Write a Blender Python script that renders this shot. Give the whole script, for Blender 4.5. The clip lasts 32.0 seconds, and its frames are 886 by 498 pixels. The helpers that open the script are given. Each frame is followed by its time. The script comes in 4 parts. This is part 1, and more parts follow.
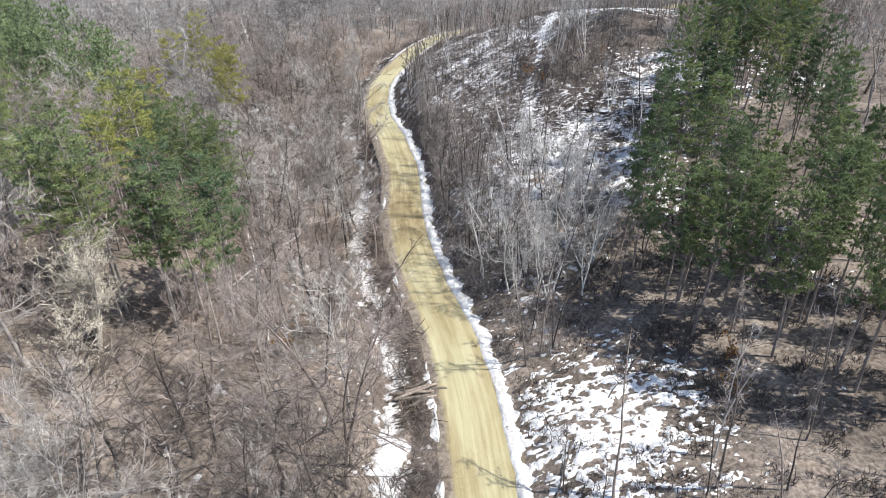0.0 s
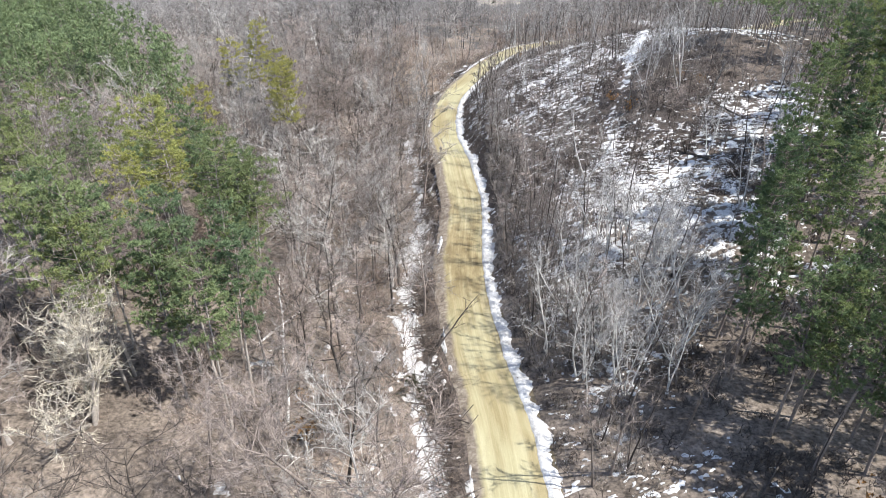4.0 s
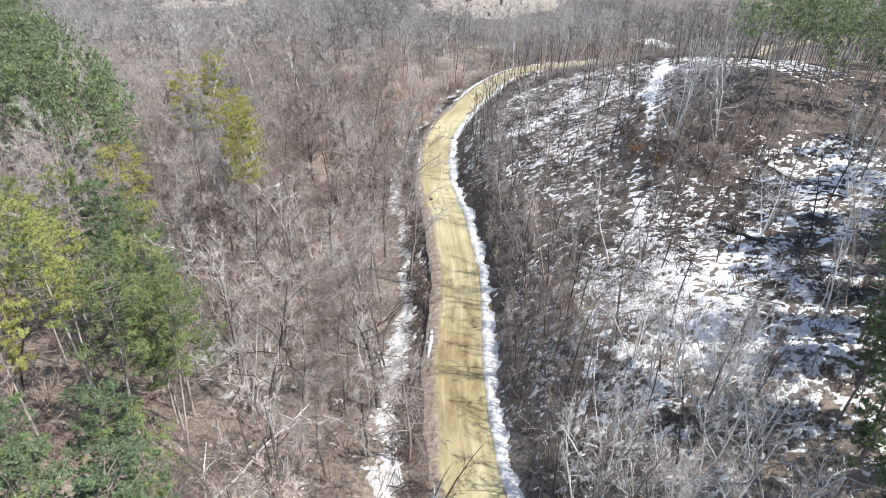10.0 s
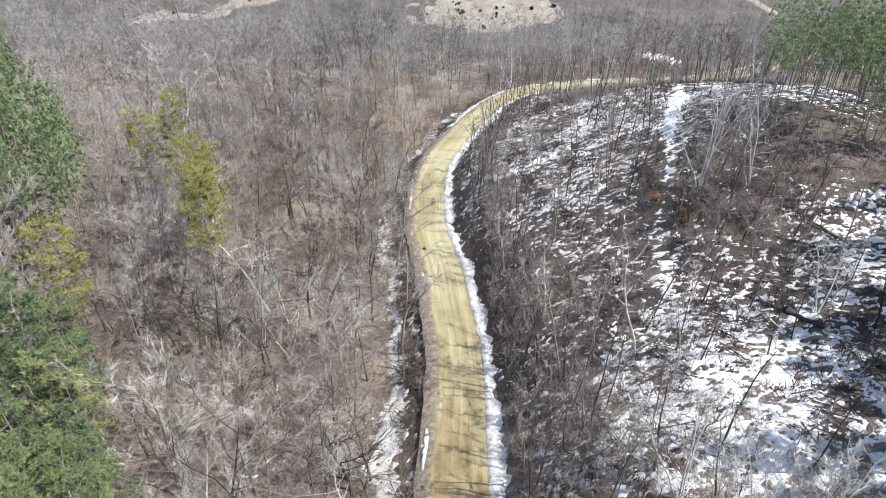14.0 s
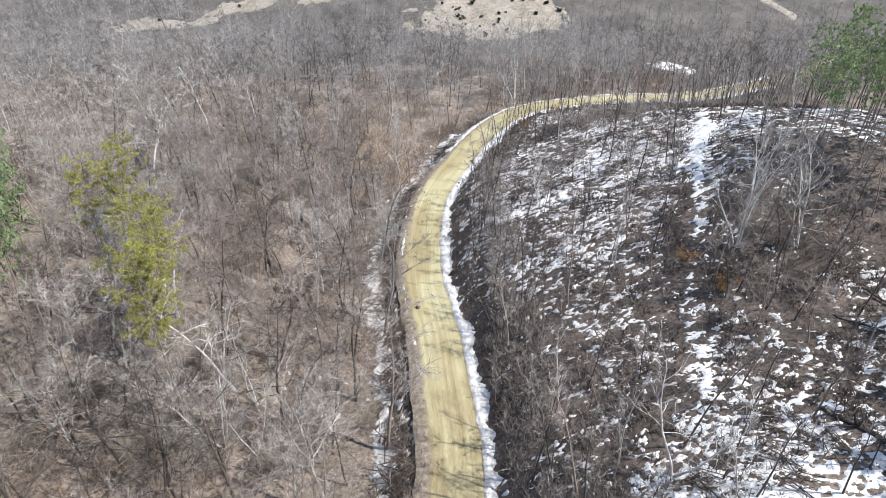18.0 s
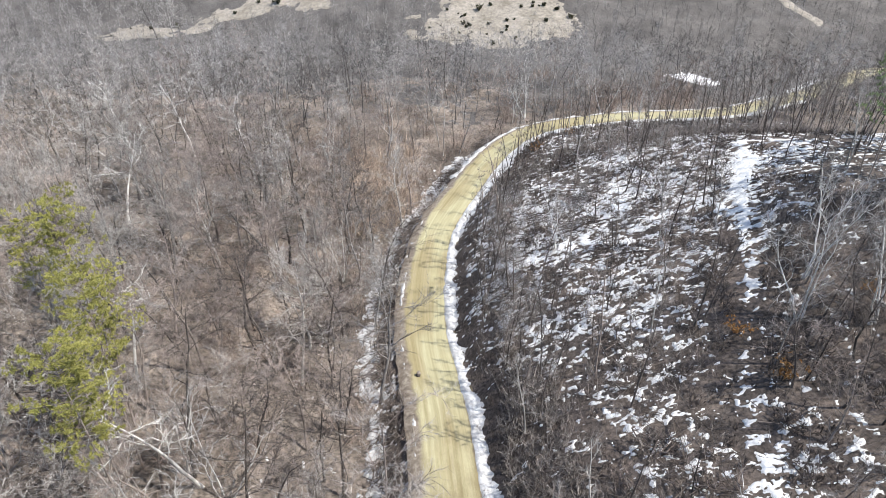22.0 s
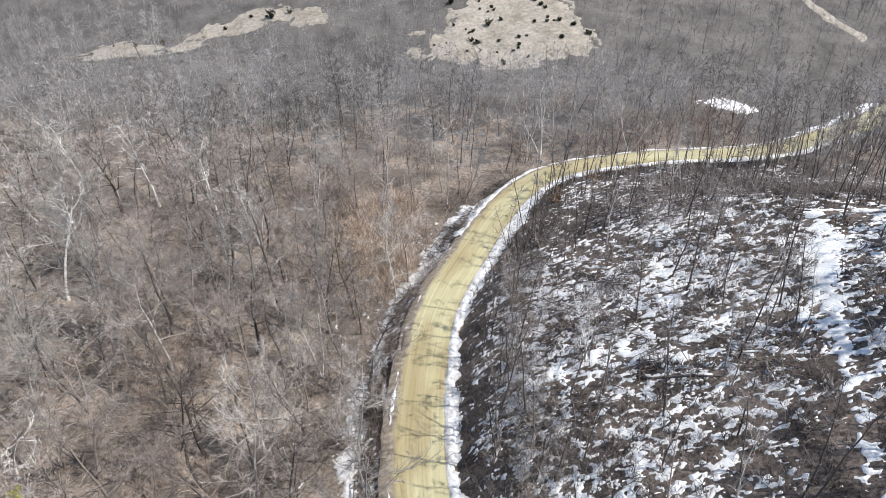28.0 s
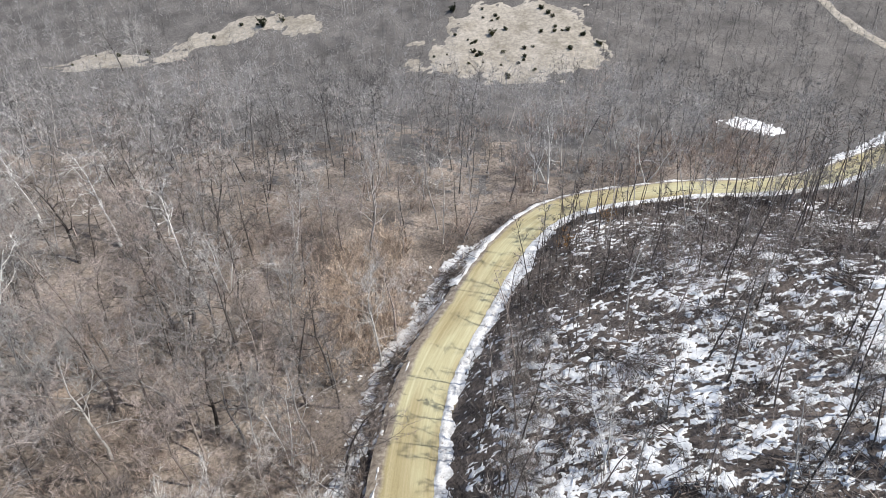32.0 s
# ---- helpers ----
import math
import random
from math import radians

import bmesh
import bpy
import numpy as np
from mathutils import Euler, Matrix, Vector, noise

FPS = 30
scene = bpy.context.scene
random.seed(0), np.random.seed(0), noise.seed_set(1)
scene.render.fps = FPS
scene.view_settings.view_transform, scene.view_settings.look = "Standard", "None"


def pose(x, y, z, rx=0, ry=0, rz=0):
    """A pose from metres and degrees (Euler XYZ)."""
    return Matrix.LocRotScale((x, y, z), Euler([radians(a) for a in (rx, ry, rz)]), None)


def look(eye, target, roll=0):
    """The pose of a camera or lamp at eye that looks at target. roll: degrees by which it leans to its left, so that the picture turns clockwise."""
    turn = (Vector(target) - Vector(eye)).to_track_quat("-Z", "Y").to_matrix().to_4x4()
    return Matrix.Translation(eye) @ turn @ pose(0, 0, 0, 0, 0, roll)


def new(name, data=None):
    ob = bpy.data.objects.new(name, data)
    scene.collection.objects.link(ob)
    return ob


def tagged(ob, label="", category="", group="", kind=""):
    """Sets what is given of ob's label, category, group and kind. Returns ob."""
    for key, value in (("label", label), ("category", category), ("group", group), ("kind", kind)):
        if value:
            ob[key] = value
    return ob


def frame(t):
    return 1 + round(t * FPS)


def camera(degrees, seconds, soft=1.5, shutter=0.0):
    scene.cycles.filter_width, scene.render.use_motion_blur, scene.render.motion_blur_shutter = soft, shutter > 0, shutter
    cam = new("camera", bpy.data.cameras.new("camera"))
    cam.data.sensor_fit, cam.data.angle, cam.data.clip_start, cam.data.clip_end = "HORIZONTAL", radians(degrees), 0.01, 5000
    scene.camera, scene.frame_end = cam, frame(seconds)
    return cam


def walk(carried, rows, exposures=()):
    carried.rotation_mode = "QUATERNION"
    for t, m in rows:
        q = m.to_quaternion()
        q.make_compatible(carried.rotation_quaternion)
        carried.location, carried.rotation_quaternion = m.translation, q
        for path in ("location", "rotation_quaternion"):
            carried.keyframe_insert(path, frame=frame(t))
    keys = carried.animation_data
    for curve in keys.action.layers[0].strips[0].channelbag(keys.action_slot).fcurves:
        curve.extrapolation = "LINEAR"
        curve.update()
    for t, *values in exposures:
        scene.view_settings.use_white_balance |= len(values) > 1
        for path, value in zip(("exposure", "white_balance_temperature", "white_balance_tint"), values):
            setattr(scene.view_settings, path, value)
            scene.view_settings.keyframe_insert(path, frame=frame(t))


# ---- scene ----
cam = camera(71.1, 32.0, soft=0.55)
PATH = [
    (0, (1.411, -24.897, 45.873), (1.496, -23.176, 44.857), -1.0),
    (1, (1.789, -21.792, 45.86), (1.828, -20.07, 44.845), -0.9),
    (2, (2.186, -18.478, 45.987), (2.163, -16.755, 44.971), -0.8),
    (3, (2.244, -15.144, 46.074), (2.155, -13.423, 45.059), -0.6),
    (3.5, (2.203, -13.51, 46.144), (2.096, -11.788, 45.132), -0.5),
    (5.5, (1.583, -6.58, 46.971), (1.455, -4.859, 45.959), -0.0),
    (6, (1.334, -4.837, 47.053), (1.209, -3.116, 46.043), 0.3),
    (7, (1.096, -1.043, 46.945), (0.969, 0.68, 45.937), 0.8),
    (8, (0.9, 2.652, 46.911), (0.77, 4.376, 45.906), 0.8),
    (9, (0.676, 6.233, 47.06), (0.552, 7.957, 46.053), 0.8),
    (9.5, (0.537, 8.024, 47.213), (0.44, 9.748, 46.204), 0.8),
    (10, (0.336, 9.799, 47.373), (0.258, 11.523, 46.362), 0.8),
    (11, (0.058, 13.291, 47.606), (-0.01, 15.016, 46.595), 0.7),
    (12, (-0.197, 16.969, 47.839), (-0.261, 18.695, 46.832), 0.7),
    (13, (-0.361, 20.539, 48.218), (-0.422, 22.267, 47.213), 0.7),
    (14, (-0.635, 24.271, 48.563), (-0.693, 26.0, 47.559), 0.7),
    (14.5, (-0.595, 26.156, 48.691), (-0.654, 27.885, 47.688), 0.6),
    (16.5, (-0.334, 33.605, 49.784), (-0.394, 35.328, 48.771), 0.3),
    (17, (-0.246, 35.41, 49.971), (-0.311, 37.132, 48.955), 0.3),
    (18, (-0.086, 39.26, 50.045), (-0.155, 40.98, 49.028), 0.2),
    (19, (-0.206, 43.038, 49.957), (-0.277, 44.759, 48.941), 0.1),
    (20, (-0.379, 46.297, 50.039), (-0.455, 48.017, 49.021), 0.1),
    (21, (-0.409, 49.614, 50.131), (-0.491, 51.333, 49.112), -0.1),
    (22, (-0.557, 52.9, 50.163), (-0.643, 54.619, 49.145), -0.1),
    (23, (-0.562, 56.162, 50.229), (-0.655, 57.881, 49.21), -0.3),
    (24, (-0.574, 59.657, 50.488), (-0.672, 61.375, 49.467), -0.4),
    (25, (-0.895, 63.286, 50.61), (-0.996, 65.003, 49.59), -0.6),
    (25.5, (-0.902, 65.212, 50.677), (-1.007, 66.929, 49.657), -0.7),
    (27.5, (-0.604, 72.587, 50.813), (-0.717, 74.306, 49.798), -0.6),
    (28, (-0.591, 74.404, 50.761), (-0.706, 76.124, 49.748), -0.5),
    (29, (-0.54, 78.136, 50.72), (-0.657, 79.857, 49.709), -0.5),
    (30, (-0.322, 81.88, 50.687), (-0.442, 83.602, 49.677), -0.5),
    (31, (-0.214, 85.648, 50.698), (-0.338, 87.37, 49.688), -0.5),
    (32, (0.042, 88.861, 50.963), (-0.088, 90.581, 49.95), -0.5),
]
walk(cam, [(t, look(eye, target, roll)) for t, eye, target, roll in PATH], exposures=[(0, 0.53), (3, 0.6), (5, 0.72), (7, 0.76), (10, 0.71), (12, 0.63), (17, 0.51), (25, 0.43), (32, 0.3)])

# ---- world and sun ----
SUN_EL, SUN_X, SUN_Y = radians(53), 0.962, -0.272
world = bpy.data.worlds.new("sky")
scene.world = world
world.use_nodes = True
_n = world.node_tree.nodes
_bg = _n["Background"]
_sky = _n.new("ShaderNodeTexSky")
_sky.sky_type, _sky.sun_disc = "NISHITA", False
_sky.sun_elevation, _sky.sun_rotation = SUN_EL, math.atan2(SUN_X, SUN_Y)
_bg.inputs["Strength"].default_value = 0.15
world.node_tree.links.new(_sky.outputs[0], _bg.inputs["Color"])
sun = new("sun", bpy.data.lights.new("sun", "SUN"))
sun.data.energy, sun.data.angle, sun.data.color = 5.0, radians(0.53), (1.0, 0.965, 0.9)
sun.matrix_world = look((SUN_X * 300, SUN_Y * 300 + 80, 300 * math.tan(SUN_EL)), (0, 80, 0))


# ---- materials ----
def mat(name, rough=0.9, spec=0.2):
    m = bpy.data.materials.new(name)
    m.use_nodes = True
    nt = m.node_tree
    b = nt.nodes["Principled BSDF"]
    b.inputs["Roughness"].default_value = rough
    b.inputs["Specular IOR Level"].default_value = spec
    return m, nt, b


def node(nt, kind, **settings):
    n = nt.nodes.new(kind)
    for key, value in settings.items():
        if key in n.inputs:
            n.inputs[key].default_value = value
    return n


def coords(nt, scale=(1, 1, 1), source="Object"):
    tc, mp = nt.nodes.new("ShaderNodeTexCoord"), nt.nodes.new("ShaderNodeMapping")
    mp.inputs["Scale"].default_value = scale
    nt.links.new(tc.outputs[source], mp.inputs["Vector"])
    return mp.outputs[0]


def noise_tex(nt, vec, scale, detail=4.0, rough=0.6):
    n = node(nt, "ShaderNodeTexNoise", Scale=scale, Detail=detail, Roughness=rough)
    nt.links.new(vec, n.inputs["Vector"])
    return n.outputs["Fac"]


def ramp(nt, fac, stops):
    r = nt.nodes.new("ShaderNodeValToRGB")
    e = r.color_ramp.elements
    while len(e) < len(stops):
        e.new(0.5)
    for el, (p, c) in zip(e, stops):
        el.position, el.color = p, (*c, 1)
    nt.links.new(fac, r.inputs[0])
    return r.outputs[0]


def mix(nt, fac, a, b, blend="MIX"):
    n = nt.nodes.new("ShaderNodeMixRGB")
    n.blend_type = blend
    for sock, v in zip(n.inputs, (fac, a, b)):
        if isinstance(v, (int, float)):
            sock.default_value = v
        elif isinstance(v, tuple):
            sock.default_value = (*v, 1)
        else:
            nt.links.new(v, sock)
    return n.outputs[0]


def bump(nt, b, fac, strength, distance):
    n = node(nt, "ShaderNodeBump", Strength=strength, Distance=distance)
    nt.links.new(fac, n.inputs["Height"])
    nt.links.new(n.outputs[0], b.inputs["Normal"])


def two_scale(name, stops, coarse, fine, rough=0.9, spread=0.35, random_by="", relief=0.02, swing=1.0):
    """A surface of one ramp of colours, varied coarsely and finely, and from piece to piece."""
    m, nt, b = mat(name, rough)
    v = coords(nt)
    big, small = noise_tex(nt, v, coarse, 5, 0.65), noise_tex(nt, v, fine, 4, 0.7)
    colour = ramp(nt, big, stops)
    colour = mix(nt, 1.0, colour, ramp(nt, small, [(0.3, (1 - spread,) * 3), (0.7, (1 + spread * 0.6,) * 3)]), "MULTIPLY")
    if random_by:
        src = nt.nodes.new("ShaderNodeObjectInfo" if random_by == "object" else "ShaderNodeNewGeometry")
        out = src.outputs["Random" if random_by == "object" else "Random Per Island"]
        colour = mix(nt, 1.0, colour, ramp(nt, out, [(0.0, (1 - 0.42 * swing,) * 3), (0.8, (1 + 0.2 * swing, 1 + 0.18 * swing, 1 + 0.16 * swing)), (1.0, (1 + 0.5 * swing, 1 + 0.48 * swing, 1 + 0.45 * swing))]), "MULTIPLY")
    nt.links.new(colour, b.inputs["Base Color"])
    bump(nt, b, small, 0.6, relief)
    return m


LITTER = two_scale("leaf_litter", [(0.3, (0.09, 0.074, 0.062)), (0.47, (0.17, 0.141, 0.118)), (0.6, (0.265, 0.222, 0.187)), (0.75, (0.26, 0.2, 0.157))],
                   0.11, 2.4, 0.95, 0.75, relief=0.15)
SNOW = two_scale("old_snow", [(0.3, (0.55, 0.555, 0.56)), (0.52, (0.72, 0.72, 0.72)), (0.72, (0.81, 0.81, 0.8))], 0.5, 5.0, 0.6, 0.2, relief=0.1)
DIRTY_SNOW = two_scale("ploughed_snow", [(0.3, (0.4, 0.39, 0.38)), (0.5, (0.58, 0.575, 0.57)), (0.7, (0.72, 0.72, 0.72))], 0.8, 4.0, 0.7, 0.3, relief=0.12)
# the same leaf litter with distance haze put into its colour as grey
HAZED_LITTER = two_scale("far_litter", [(0.3, (0.075, 0.069, 0.065)), (0.55, (0.135, 0.124, 0.116)), (0.75, (0.185, 0.168, 0.156))], 0.11, 2.4, 0.95, 0.6, relief=0.15)


def flecked(m, litter, share):
    """Leaves and stems that show through thin snow."""
    nt = m.node_tree
    b = nt.nodes["Principled BSDF"]
    snow = b.inputs["Base Color"].links[0].from_socket
    v = coords(nt, (0.65, 1, 1))
    broad = noise_tex(nt, v, 0.35, 2, 0.5)
    fine = noise_tex(nt, v, 3.6, 5, 0.8)
    both = nt.nodes.new("ShaderNodeMath")
    both.operation = "MULTIPLY_ADD"
    both.inputs[1].default_value = 0.35
    nt.links.new(broad, both.inputs[0])
    nt.links.new(fine, both.inputs[2])
    fac = ramp(nt, both.outputs[0], [(share - 0.02, (1, 1, 1)), (share + 0.03, (0, 0, 0))])
    nt.links.new(mix(nt, fac, snow, litter), b.inputs["Base Color"])


flecked(SNOW, (0.14, 0.115, 0.098), 0.5)
flecked(DIRTY_SNOW, (0.17, 0.14, 0.12), 0.535)
SAND = two_scale("bare_sand", [(0.3, (0.2, 0.175, 0.14)), (0.5, (0.3, 0.268, 0.225)), (0.65, (0.34, 0.305, 0.262)), (0.8, (0.24, 0.22, 0.17))], 0.12, 0.9, 0.95, 0.4, relief=0.15)
BIRCH = two_scale("pale_bark", [(0.28, (0.3, 0.28, 0.26)), (0.4, (0.66, 0.64, 0.61)), (0.7, (0.8, 0.78, 0.75))], 1.4, 7.0, 0.85, 0.3)
BIRCH_TWIG = two_scale("pale_twigs", [(0.3, (0.25, 0.238, 0.228)), (0.6, (0.39, 0.376, 0.365))], 0.5, 4.0, 0.9, 0.3, "object")
BIRCH_LIMB = two_scale("pale_limbs", [(0.3, (0.42, 0.405, 0.39)), (0.6, (0.64, 0.625, 0.61))], 0.8, 5.0, 0.9, 0.3)
PINE_BARK = two_scale("pine_bark", [(0.3, (0.19, 0.155, 0.135)), (0.55, (0.3, 0.25, 0.22)), (0.75, (0.39, 0.335, 0.3))], 0.6, 7.0, 0.95, 0.4)
PALE_PINE_BARK = two_scale("pale_pine_bark", [(0.3, (0.3, 0.265, 0.235)), (0.55, (0.42, 0.385, 0.35)), (0.75, (0.5, 0.465, 0.43))], 0.6, 7.0, 0.95, 0.4)
DEAD_WOOD = two_scale("weathered_wood", [(0.3, (0.16, 0.13, 0.11)), (0.55, (0.3, 0.26, 0.22)), (0.75, (0.42, 0.38, 0.33))], 0.9, 6.0, 0.9, 0.35, "object")
# bark and twig tones of the leafless trees: dark, brown, pinkish, grey, pale
TONES = [(0.11, 0.096, 0.088), (0.25, 0.213, 0.192), (0.37, 0.315, 0.288), (0.375, 0.352, 0.335), (0.44, 0.424, 0.405)]


# tones of the farthest trees: aerial haze painted in as neutral grey
HAZE_TONES = [(0.09, 0.086, 0.084), (0.2, 0.19, 0.185), (0.32, 0.306, 0.3), (0.38, 0.368, 0.362)]


def shades(c, lo=0.7, hi=1.3):
    return [(0.3, tuple(v * lo for v in c)), (0.5, c), (0.72, tuple(v * hi for v in c))]


BARKS = [two_scale("bark_tone", shades(tuple(0.85 * v for v in c)), 0.5, 6.0, 0.95, 0.4, "object") for c in TONES]
TWIGS = [two_scale("twig_tone", shades(c), 0.2, 3.0, 0.95, 0.3, "object") for c in TONES]
WOODS = [two_scale("woods_tone", shades(c), 0.06, 2.0, 0.95, 0.3, "island") for c in TONES]
HAZED_WOODS = [two_scale("far_woods_tone", shades(c), 0.05, 1.5, 0.95, 0.25, "island") for c in HAZE_TONES]
TAN_BRUSH = two_scale("tan_twigs", shades((0.5, 0.405, 0.325)), 0.06, 2.0, 0.95, 0.35, "island")
BRUSH = two_scale("brush_twigs", shades((0.315, 0.252, 0.215)), 0.06, 2.0, 0.95, 0.35, "island")
BRUSH_GREY = two_scale("bank_twigs", shades((0.32, 0.292, 0.272)), 0.06, 2.0, 0.95, 0.35, "island")
HILL_BRUSH = two_scale("slope_twigs", shades((0.265, 0.225, 0.21)), 0.06, 2.0, 0.95, 0.35, "island")
DITCH_BRUSH = two_scale("ditch_twigs", shades((0.2, 0.172, 0.155)), 0.06, 2.0, 0.95, 0.35, "island")
DARK_BRUSH = two_scale("scrub_twigs", shades((0.115, 0.097, 0.088)), 0.06, 2.0, 0.95, 0.35, "island")
WET_LITTER = two_scale("wet_litter", [(0.3, (0.06, 0.05, 0.044)), (0.5, (0.11, 0.09, 0.078)), (0.66, (0.175, 0.14, 0.118)), (0.8, (0.21, 0.15, 0.112))],
                       0.2, 2.8, 0.9, 0.8, relief=0.15)


def needles(name, colour, random_by, coarse, hues=True):
    """Needle foliage, which lets some light through."""
    m = two_scale(name, shades(colour, 0.6, 1.4), coarse, 4.0, 0.65, 0.35, random_by, swing=0.4)
    nt = m.node_tree
    b, out = nt.nodes["Principled BSDF"], nt.nodes["Material Output"]
    if hues and random_by == "object":
        info = nt.nodes.new("ShaderNodeObjectInfo")
        hue = ramp(nt, info.outputs["Random"], [(0.0, (0.74, 0.84, 0.86)), (0.4, (0.86, 0.92, 0.88)), (0.75, (0.98, 0.98, 0.84)), (1.0, (1.14, 1.05, 0.76))])
        nt.links.new(mix(nt, 1.0, b.inputs["Base Color"].links[0].from_socket, hue, "MULTIPLY"), b.inputs["Base Color"])
    thin, both = nt.nodes.new("ShaderNodeBsdfTranslucent"), nt.nodes.new("ShaderNodeMixShader")
    nt.links.new(b.inputs["Base Color"].links[0].from_socket, thin.inputs["Color"])
    both.inputs[0].default_value = 0.36
    nt.links.remove(b.inputs["Normal"].links[0])
    nt.links.new(b.outputs[0], both.inputs[1])
    nt.links.new(thin.outputs[0], both.inputs[2])
    nt.links.new(both.outputs[0], out.inputs["Surface"])
    return m


NEEDLES = [needles("pine_needles", c, "object", 0.7) for c in ((0.19, 0.245, 0.128), (0.225, 0.272, 0.128), (0.225, 0.28, 0.15), (0.26, 0.31, 0.165), (0.3, 0.33, 0.15))]
LEAF = needles("withered_leaves", (0.34, 0.19, 0.09), "object", 0.8)
NEEDLE_FAR = needles("grove_needles", (0.22, 0.28, 0.145), "island", 0.1)
YELLOW_NEEDLE = needles("yellowed_needles", (0.41, 0.395, 0.125), "object", 0.6, False)
DARK_NEEDLE = needles("juniper_needles", (0.06, 0.062, 0.035), "object", 1.0)


def gravel():
    m, nt, b = mat("tan_gravel", 0.95)
    v, uv = coords(nt), coords(nt, (1, 1, 1), "UV")
    lanes = coords(nt, (2.6, 0.05, 1), "UV")
    colour = ramp(nt, noise_tex(nt, lanes, 1.0, 4, 0.6), [(0.3, (0.325, 0.295, 0.17)), (0.5, (0.395, 0.362, 0.222)), (0.7, (0.465, 0.432, 0.285))])
    wet = ramp(nt, noise_tex(nt, coords(nt, (0.22, 0.045, 1), "UV"), 1.0, 4, 0.6), [(0.42, (0.78, 0.72, 0.66)), (0.56, (1, 1, 1))])
    colour = mix(nt, 1.0, colour, wet, "MULTIPLY")
    damp = nt.nodes.new("ShaderNodeSeparateXYZ")
    nt.links.new(uv, damp.inputs[0])
    stretch = []
    for lo, hi in ((98, 118), (168, 146)):
        r = nt.nodes.new("ShaderNodeMapRange")
        r.inputs[1].default_value, r.inputs[2].default_value = lo, hi
        nt.links.new(damp.outputs["Y"], r.inputs[0])
        stretch.append(r.outputs[0])
    both = nt.nodes.new("ShaderNodeMath")
    both.operation = "MULTIPLY"
    nt.links.new(stretch[0], both.inputs[0])
    nt.links.new(stretch[1], both.inputs[1])
    mud = mix(nt, 1.0, colour, ramp(nt, noise_tex(nt, coords(nt, (0.6, 0.2, 1), "UV"), 1.0, 5, 0.7), [(0.38, (0.58, 0.53, 0.5)), (0.6, (0.93, 0.9, 0.88))]), "MULTIPLY")
    colour = mix(nt, both.outputs[0], colour, mud)
    grit = noise_tex(nt, v, 9.0, 4, 0.75)
    colour = mix(nt, 1.0, colour, ramp(nt, grit, [(0.3, (0.78, 0.78, 0.78)), (0.7, (1.15, 1.15, 1.15))]), "MULTIPLY")
    sep = nt.nodes.new("ShaderNodeSeparateXYZ")
    nt.links.new(uv, sep.inputs[0])
    wob = nt.nodes.new("ShaderNodeMath")
    wob.operation = "MULTIPLY_ADD"
    nt.links.new(noise_tex(nt, v, 0.5, 4), wob.inputs[0])
    wob.inputs[1].default_value = 0.9
    nt.links.new(sep.outputs["X"], wob.inputs[2])
    mp = nt.nodes.new("ShaderNodeMapRange")
    nt.links.new(wob.outputs[0], mp.inputs[0])
    mp.inputs[1].default_value, mp.inputs[2].default_value = 2.75, 3.0
    colour = mix(nt, mp.outputs[0], colour, (0.14, 0.115, 0.08))
    ml = nt.nodes.new("ShaderNodeMapRange")
    nt.links.new(wob.outputs[0], ml.inputs[0])
    ml.inputs[1].default_value, ml.inputs[2].default_value = -2.25, -2.75
    dirt = ramp(nt, noise_tex(nt, v, 1.6, 5, 0.75), [(0.35, (0.12, 0.096, 0.078)), (0.5, (0.21, 0.175, 0.14)), (0.65, (0.33, 0.29, 0.235))])
    colour = mix(nt, ml.outputs[0], colour, dirt)
    nt.links.new(colour, b.inputs["Base Color"])
    bump(nt, b, grit, 0.7, 0.03)
    return m


GRAVEL = gravel()


# ---- mesh helpers ----
def mesh_from(name, verts, faces, material, shade=False):
    me = bpy.data.meshes.new(name)
    me.from_pydata(np.asarray(verts, float).tolist() if not isinstance(verts, list) else verts, [], faces)
    me.materials.append(material)
    if shade:
        me.polygons.foreach_set("use_smooth", [True] * len(me.polygons))
    me.update()
    return me


def big_mesh(name, verts, tris, material):
    """A mesh of many triangles, straight from arrays."""
    me = bpy.data.meshes.new(name)
    n = len(tris)
    me.vertices.add(len(verts))
    me.vertices.foreach_set("co", np.asarray(verts, np.float32).ravel())
    me.loops.add(3 * n)
    me.loops.foreach_set("vertex_index", np.asarray(tris, np.int32).ravel())
    me.polygons.add(n)
    me.polygons.foreach_set("loop_start", np.arange(0, 3 * n, 3, dtype=np.int32))
    me.materials.append(material)
    me.update(calc_edges=True)
    return me


def part(name, me, parent, label=""):
    ob = new(name, me)
    ob.parent = parent
    return tagged(ob, label)


def thing(name, m, label, category, group="", kind=""):
    ob = new(name)
    ob.matrix_world = m
    ob.empty_display_size = 0.2
    return tagged(ob, label, category, group, kind)


